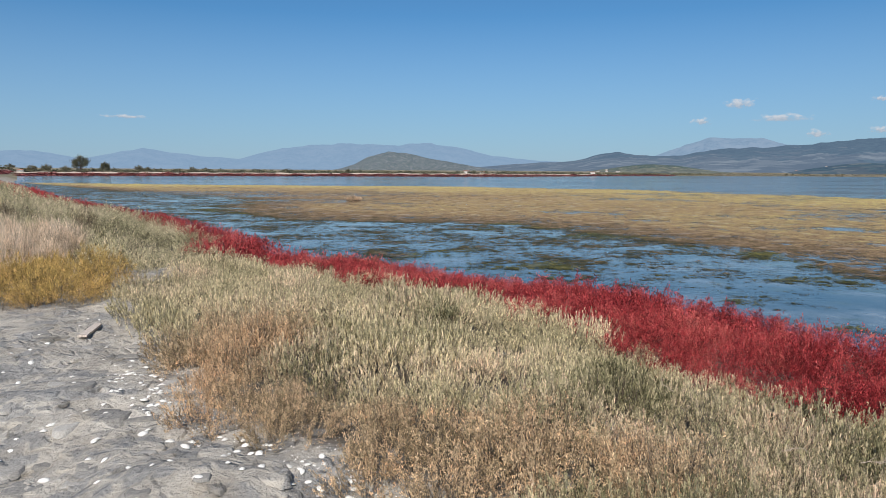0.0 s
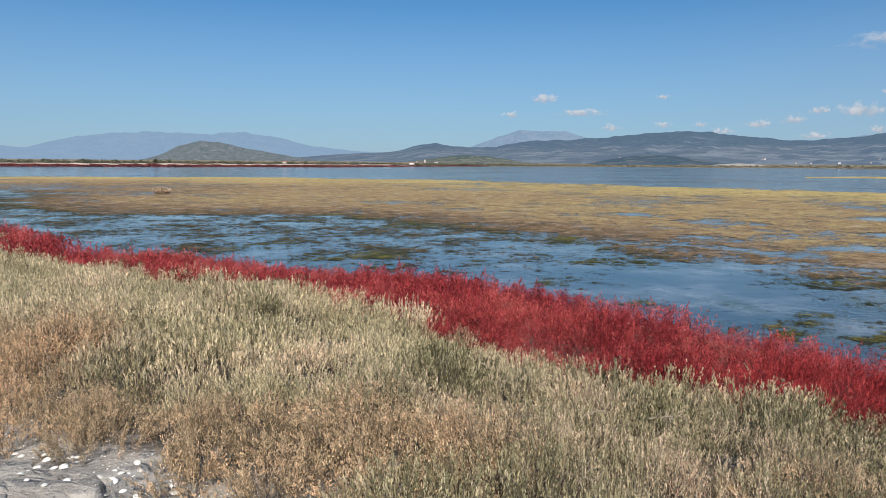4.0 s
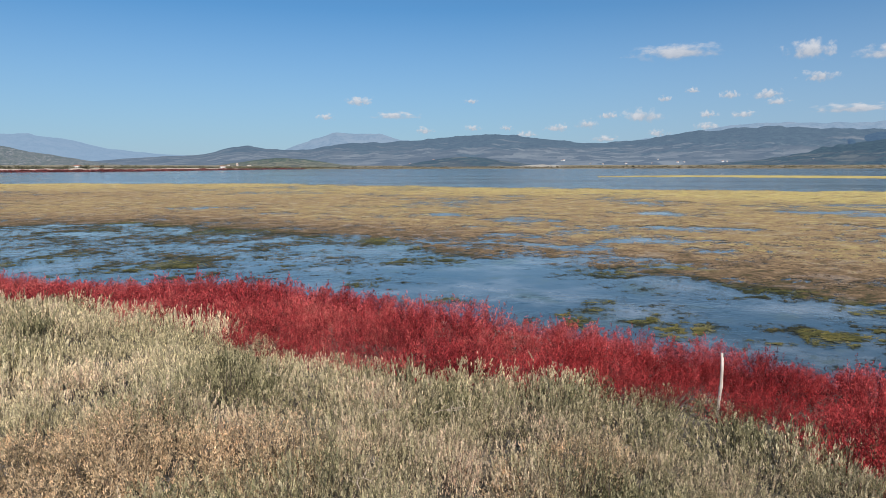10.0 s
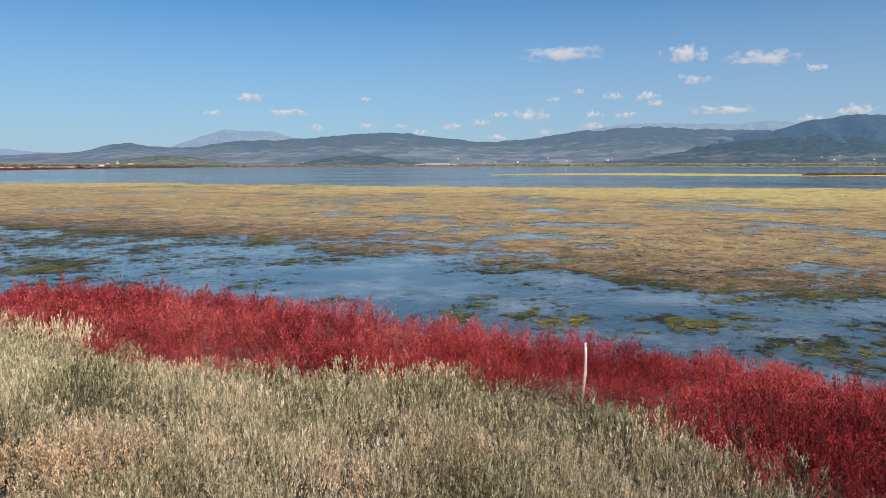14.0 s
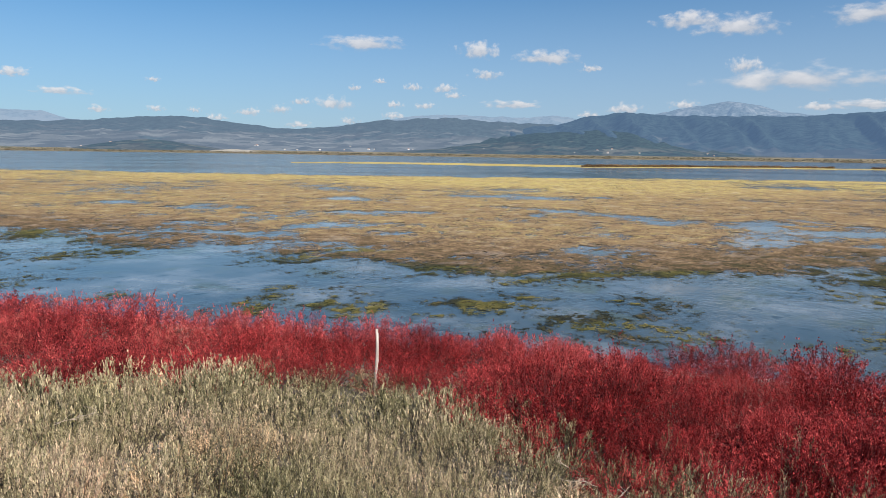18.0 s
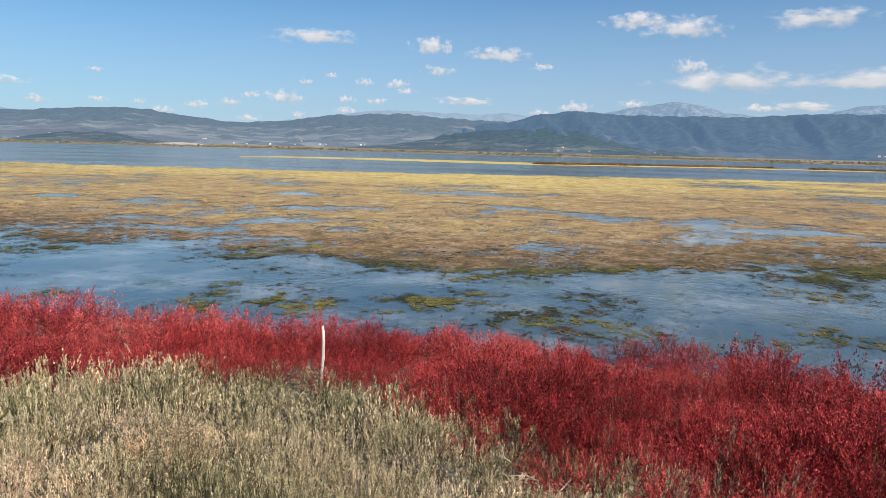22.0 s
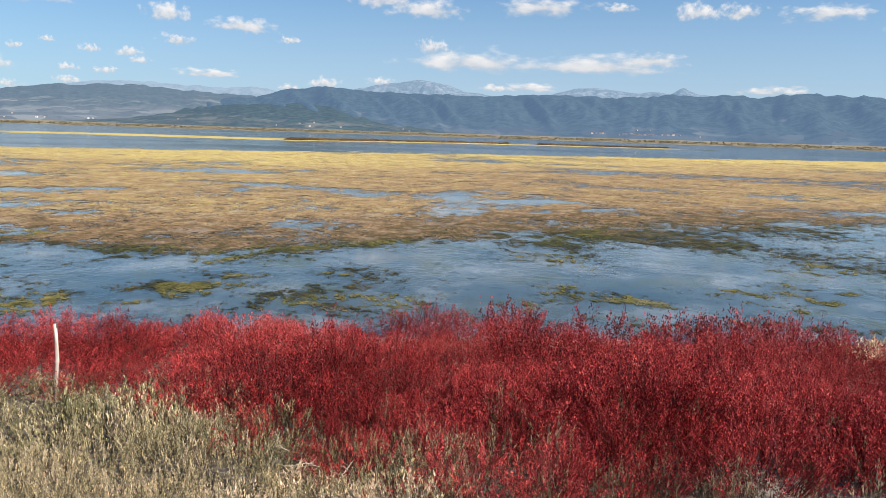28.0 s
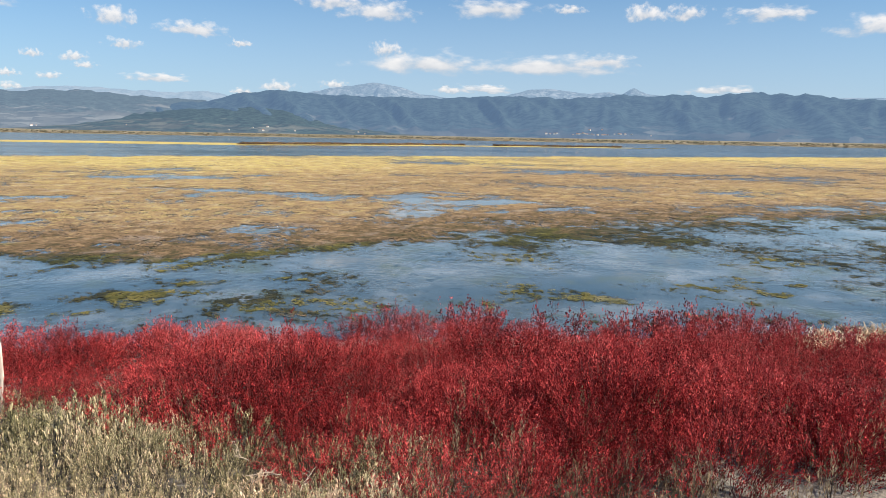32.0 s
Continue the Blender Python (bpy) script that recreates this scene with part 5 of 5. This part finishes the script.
def sand_bank():
    """The long yellow flat out in the lagoon, under the reed islands."""
    az = np.arange(43.5, 100, 0.3)
    t = np.linspace(0, 1, 14)
    front = np.interp(az, [43.5, 50, 55, 67, 80, 90, 100], [168, 168, 165, 158, 196, 222, 256])
    back = np.interp(az, [43.5, 47, 55, 67, 80, 90, 100], [170, 196, 205, 196, 222, 240, 260])
    a, w = np.meshgrid(az, t, indexing="ij")
    r = front[:, None] + (back - front)[:, None] * w + 3 * value_noise(a * 1.7, w * 3, 4)
    z = 0.015 + 0.16 * np.sin(np.pi * w) * (0.7 + 0.3 * value_noise(a * 0.9, w * 4, 6))
    x, y = r * np.sin(np.radians(a)), r * np.cos(np.radians(a))
    ob = mesh_object("sand_bank", np.stack([x, y, z], -1).reshape(-1, 3), sheet(len(az), len(t)), BANK, smooth=True)
    tagged(ob, "long yellow weed-covered flat lying in the lagoon", "bank", kind="structure")


def bank_material():
    m = Mat("yellow_flat")
    n = m.noise(m.position(), 0.12, 6, 0.7)
    mat = m.set(Base_Color=m.ramp(n, (0.35, (0.36, 0.27, 0.09)), (0.6, (0.56, 0.45, 0.17))), Roughness=1.0)
    m.bsdf.inputs["Specular IOR Level"].default_value = 0.03
    m.bump(n, 0.4, 0.3)
    return mat


BANK = bank_material()
sand_bank()


def reed_island(az0, az1, r0, r1, seed, count):
    r = np.random.default_rng(seed)
    spots = []
    for _ in range(count):
        az = r.uniform(az0, az1)
        edge = math.sin(math.pi * (az - az0) / (az1 - az0)) ** 0.4
        spots.append(ring_place(az, np.interp(az, [az0, az1], [r0, r1]) + r.uniform(-1, 1) * 5 * edge))
    joined("reed_island", clump, spots, r, DARKREED, "low brown reed island on the yellow flat", "reeds", (0.22, 0.46), base=0.08)


reed_island(66.6, 84.3, 165, 228, 11, 700)
reed_island(86.6, 96.6, 228, 262, 12, 420)


def tree(x, y, height, width, seed):
    """A broad-leaved tree: trunk, limbs and a crown of leaf clumps with gaps."""
    r = np.random.default_rng(seed)
    z0 = float(ground_height(np.array([x]), np.array([y]))[0]) - 0.2
    root = new("tree")
    root.matrix_basis = pose(x, y, z0, 0, 0, r.uniform(0, 360))
    bm = bmesh.new()
    limb(bm, [(0, 0, 0), (0.1, 0, height * 0.2), (0, 0.15, height * 0.45), (0.1, 0, height * 0.8)], 0.05 * height ** 0.9, 0.02 * height, 8)
    part("trunk", bm, BARK, root)
    ends = []
    for k in range(14):
        a, h = k * 2.4 + r.uniform(0, 0.8), height * r.uniform(0.12, 0.5)
        e = np.array([math.cos(a) * width * 0.3, math.sin(a) * width * 0.3, h + height * r.uniform(0.12, 0.3)])
        bm = bmesh.new()
        limb(bm, [(0.05, 0.05, h * 0.9), tuple(e * 0.5 + [0, 0, h * 0.45]), tuple(e)], 0.014 * height, 0.004 * height, 5)
        part("limb", bm, BARK, root)
        ends.append(e)
    ends += [np.array([0, 0, height * 0.82]), np.array([0.1 * width, 0, height * 0.7])]
    c = np.concatenate([e + r.normal(0, 1, (300, 3)) * [width * 0.085, width * 0.085, height * 0.065] for e in ends])
    v, f = leaves(c, r.normal(0, 1, (len(c), 3)), r.uniform(0.022, 0.042, len(c)) * height, np.full(len(c), 0.026 * height), r)
    mesh_object("crown", v, f, LEAF, root)
    return tagged(root, "dark green leafy tree on the opposite shore", "tree", group="trees on the far shore")


for n, (az, off, height, width) in enumerate([(-25.05, 55, 11.5, 10.5), (-23.45, 60, 7.5, 6.0), (-21.2, 70, 5.6, 6.0), (-20.6, 75, 4.6, 5.0), (-28.1, 60, 5.2, 6.0), (-27.2, 66, 5.8, 6.5), (-29.4, 60, 4.4, 6.0), (-17.4, 65, 5.0, 5.0), (-16.5, 65, 4.4, 6.0), (-10.4, 70, 4.2, 9.0), (-5.6, 70, 4.6, 3.6), (-31.5, 60, 5.0, 7.0), (-18.4, 80, 4.0, 6.0), (-26.0, 80, 5.0, 7.0)]):
    tree(*ring_place(az, float(far_shore(az)) + off), height, width, 500 + n)


def house(long, deep, tall, roofed=True):
    root = new("house")
    bm = bmesh.new()
    bmesh.ops.create_cube(bm, size=1)
    for v in bm.verts:
        v.co = Vector((v.co.x * long, v.co.y * deep, v.co.z * (tall + 1.5) + tall / 2 - 0.75))
    part("wall", bm, PLASTER, root)
    bm = bmesh.new()
    h = tall + (0.22 * deep if roofed else 0.25)
    a = [bm.verts.new(p) for p in ((-long * 0.54, -deep * 0.56, tall), (long * 0.54, -deep * 0.56, tall), (long * 0.54, deep * 0.56, tall), (-long * 0.54, deep * 0.56, tall), (-long * 0.54, 0, h), (long * 0.54, 0, h))]
    for q in ((0, 1, 5, 4), (2, 3, 4, 5), (3, 2, 1, 0)):
        bm.faces.new([a[k] for k in q])
    bm.faces.new((a[0], a[4], a[3])), bm.faces.new((a[1], a[2], a[5]))
    part("roof", bm, TILES if roofed else PLASTER, root)
    for k in range(max(2, int(long / 3))):
        for side in (-1, 1):
            bm = bmesh.new()
            bmesh.ops.create_cube(bm, size=1)
            for v in bm.verts:
                v.co = Vector((v.co.x * 1.0 + (k + 0.5) * long / max(2, int(long / 3)) - long / 2, v.co.y * 0.1 + side * deep / 2, v.co.z * 1.3 + tall * 0.55))
            part("window", bm, GLASS, root)
    return tagged(root, "small white plastered house with a tiled roof on the far slope", "house", group="houses across the lagoon")


def settle(name, az, el):
    """Where the sight line at az and el meets the hill of that name."""
    me = bpy.data.objects[name].data
    co = np.empty(len(me.vertices) * 3, np.float32)
    me.vertices.foreach_get("co", co)
    co = co.reshape(-1, 28, 3)
    k = int(np.argmin(np.abs(np.degrees(np.arctan2(co[:, 0, 0], co[:, 0, 1])) - az)))
    col = co[k]
    e = np.degrees(np.arctan2(col[:, 2] - 2.3, np.hypot(col[:, 0], col[:, 1])))
    j = min(int(np.argmax(e >= el)), 25)
    return [float(v) for v in col[j]]


house_kinds = [house(9, 7, 4.5), house(12, 8, 6.0), house(7, 6, 3.6)]
homes = []
r = random.Random(9)
for k in range(24):
    homes.append((*settle("backdrop_foothill_north", r.uniform(11.3, 16.4), r.uniform(0.08, 0.5)), 0.36))
for k in range(42):
    homes.append((*settle("backdrop_range_east", 94.6 + r.gauss(0, 1.6), abs(r.gauss(0.0, 0.14)) + 0.12), 0.42))
for k in range(14):
    homes.append((*settle("backdrop_range_main", r.uniform(28, 56), r.uniform(0.1, 0.6)), 0.42))
for k in range(8):
    homes.append((*settle("backdrop_foothill_east", r.uniform(58, 78), r.uniform(0.1, 0.5)), 0.36))
for az, off in ((13.9, 60), (-28.8, 62), (5.2, 90), (3.9, 95), (-10.5, 80)):
    x, y = ring_place(az, float(far_shore(az)) + off)
    homes.append((x, y, float(ground_height(np.array([x]), np.array([y]))[0]), 0.42))
for n, (x, y, z, s) in enumerate(homes):
    m = Matrix.Translation((x, y, z)) @ Matrix.Rotation(math.atan2(-x, y) + r.uniform(-0.5, 0.5), 4, "Z") @ Matrix.Diagonal((s, s, s, 1))
    if n < 3:
        house_kinds[n].matrix_basis = m
    else:
        copy_thing(house_kinds[n % 3], m).matrix_basis = m


# ---- clouds ----
def cloud_material():
    """Fair-weather cloud, thick in the middle and frayed at the rim."""
    m = Mat("cloud")
    at = m.node("TexCoord").outputs["Object"]
    parted = m.node("SeparateXYZ")
    m.put(parted.inputs[0], at)
    shift = m.node("VectorMath")
    rand = m.math("MULTIPLY", m.node("ObjectInfo").outputs["Random"], 90.0)
    m.put(shift.inputs[0], m.stretch(at, 1, 1, 1)), m.put(shift.inputs[1], rand)
    x2 = m.math("POWER", m.math("ABSOLUTE", parted.outputs["X"]), 2.0)
    zed = m.math("ADD", parted.outputs["Z"], 0.22)
    below = m.math("MULTIPLY", m.math("MINIMUM", zed, 0.0), -1.7)
    above = m.math("MAXIMUM", zed, 0.0)
    height = m.math("ADD", below, above)
    fall = m.math("SUBTRACT", 1.0, m.math("SQRT", m.math("ADD", x2, m.math("POWER", height, 2.0))))
    puff = m.noise(m.stretch(shift.outputs[0], 2.0, 1, 1.0), 1.5, 7, 0.52)
    dense = m.math("ADD", fall, m.math("MULTIPLY", m.math("SUBTRACT", puff, 0.58), 2.3))
    alpha = m.math("MULTIPLY", m.step(dense, -0.14, 0.72), 0.84)
    # sunlit tops and shaded grey bases painted by height into the cloud's emission
    light = m.ramp(m.math("ADD", m.math("MULTIPLY", zed, 0.45), m.math("MULTIPLY", puff, 0.9)), (0.25, (0.50, 0.55, 0.63)), (0.75, (0.84, 0.85, 0.88)))
    glow = m.node("Emission", Color=light, Strength=0.76)
    clear = m.node("BsdfTransparent")
    both = m.node("MixShader")
    m.put(both.inputs[0], alpha), m.put(both.inputs[1], clear.outputs[0]), m.put(both.inputs[2], glow.outputs[0])
    m.put(m.out.inputs["Surface"], both.outputs[0])
    return m.mat


CLOUD = cloud_material()
# compass degrees, degrees of height, half width and half height in degrees
CLOUDS_HIGH = [(49.2, 8.5, 3.3, 0.75), (58.0, 8.1, 1.75, 0.8), (63.4, 7.6, 2.6, 0.65), (58.8, 6.26, 1.3, 0.5), (66.9, 6.7, 0.9, 0.35), (73.9, 10.1, 2.6, 0.75), (77.5, 9.55, 3.2, 0.85), (86.6, 9.93, 4.1, 0.85), (97.7, 9.35, 1.65, 0.75), (100.8, 9.3, 1.65, 0.7), (106.3, 9.1, 3.2, 0.7), (92.2, 9.75, 1.4, 0.4), (78.0, 6.7, 1.4, 0.75), (81.2, 5.8, 5.5, 1.1), (90.6, 5.7, 6.4, 1.0), (94.7, 6.0, 2.75, 0.65), (114, 8.0, 4.0, 1.0)]
CLOUDS_LOW = [(46.8, 3.85, 1.7, 0.65), (44.1, 3.9, 0.8, 0.35), (51.4, 3.8, 0.7, 0.3), (51.4, 2.95, 1.0, 0.35), (53.9, 3.75, 0.95, 0.32), (60.8, 3.95, 2.6, 0.4), (47.9, 2.5, 0.85, 0.35), (69.5, 3.65, 1.4, 0.5), (73.9, 3.9, 1.2, 0.45), (66.8, 3.2, 0.95, 0.3), (85.7, 3.8, 2.8, 0.42), (83.0, 3.7, 1.4, 0.38), (103.4, 3.8, 2.8, 0.42), (42.5, 3.25, 1.0, 0.42), (40.2, 3.0, 1.0, 0.38), (24.4, 5.1, 1.15, 0.4), (27.3, 4.0, 1.95, 0.36), (29.6, 2.85, 0.85, 0.32)]
CLOUDS_SMALL = [(52.9, 5.2, 0.7, 0.35), (55.5, 5.15, 1.05, 0.42), (56.2, 4.6, 0.95, 0.3), (48.3, 5.05, 0.55, 0.28), (50.3, 5.6, 0.6, 0.26), (33.5, 3.0, 0.75, 0.25), (21.9, 3.85, 0.8, 0.3), (33.4, 5.1, 0.6, 0.22), (37.9, 2.5, 0.8, 0.3), (36.2, 3.0, 0.5, 0.25), (43.9, 2.1, 1.1, 0.3), (-22.0, 3.9, 1.6, 0.2)]
bm = bmesh.new()
bmesh.ops.create_grid(bm, x_segments=8, y_segments=4, size=1.35)
for v in bm.verts:
    v.co = Vector((v.co.x, 0.10 * (v.co.x ** 2 + v.co.y ** 2), v.co.y))
cloud = tagged(part("cloud", bm, CLOUD), "small white fair-weather cloud low over the mountains", "cloud", group="clouds", kind="structure")
cloud.visible_shadow = False
for n, (az, el, wide, high) in enumerate(CLOUDS_HIGH + CLOUDS_LOW + CLOUDS_SMALL):
    far = 4560 + 8 * n
    el, wide, high = el + 0.12, wide * 1.1, high * 1.2
    x, y = ring_place(az, far * math.cos(radians(el)))
    m = pose(x, y, 2.3 + far * math.sin(radians(el)), 0, 0, -az) @ Matrix.Diagonal((far * math.tan(radians(wide)), far * math.tan(radians(wide)), far * math.tan(radians(high)), 1))
    if n == 0:
        cloud.matrix_basis = m
    else:
        copy_thing(cloud, m).matrix_basis = m
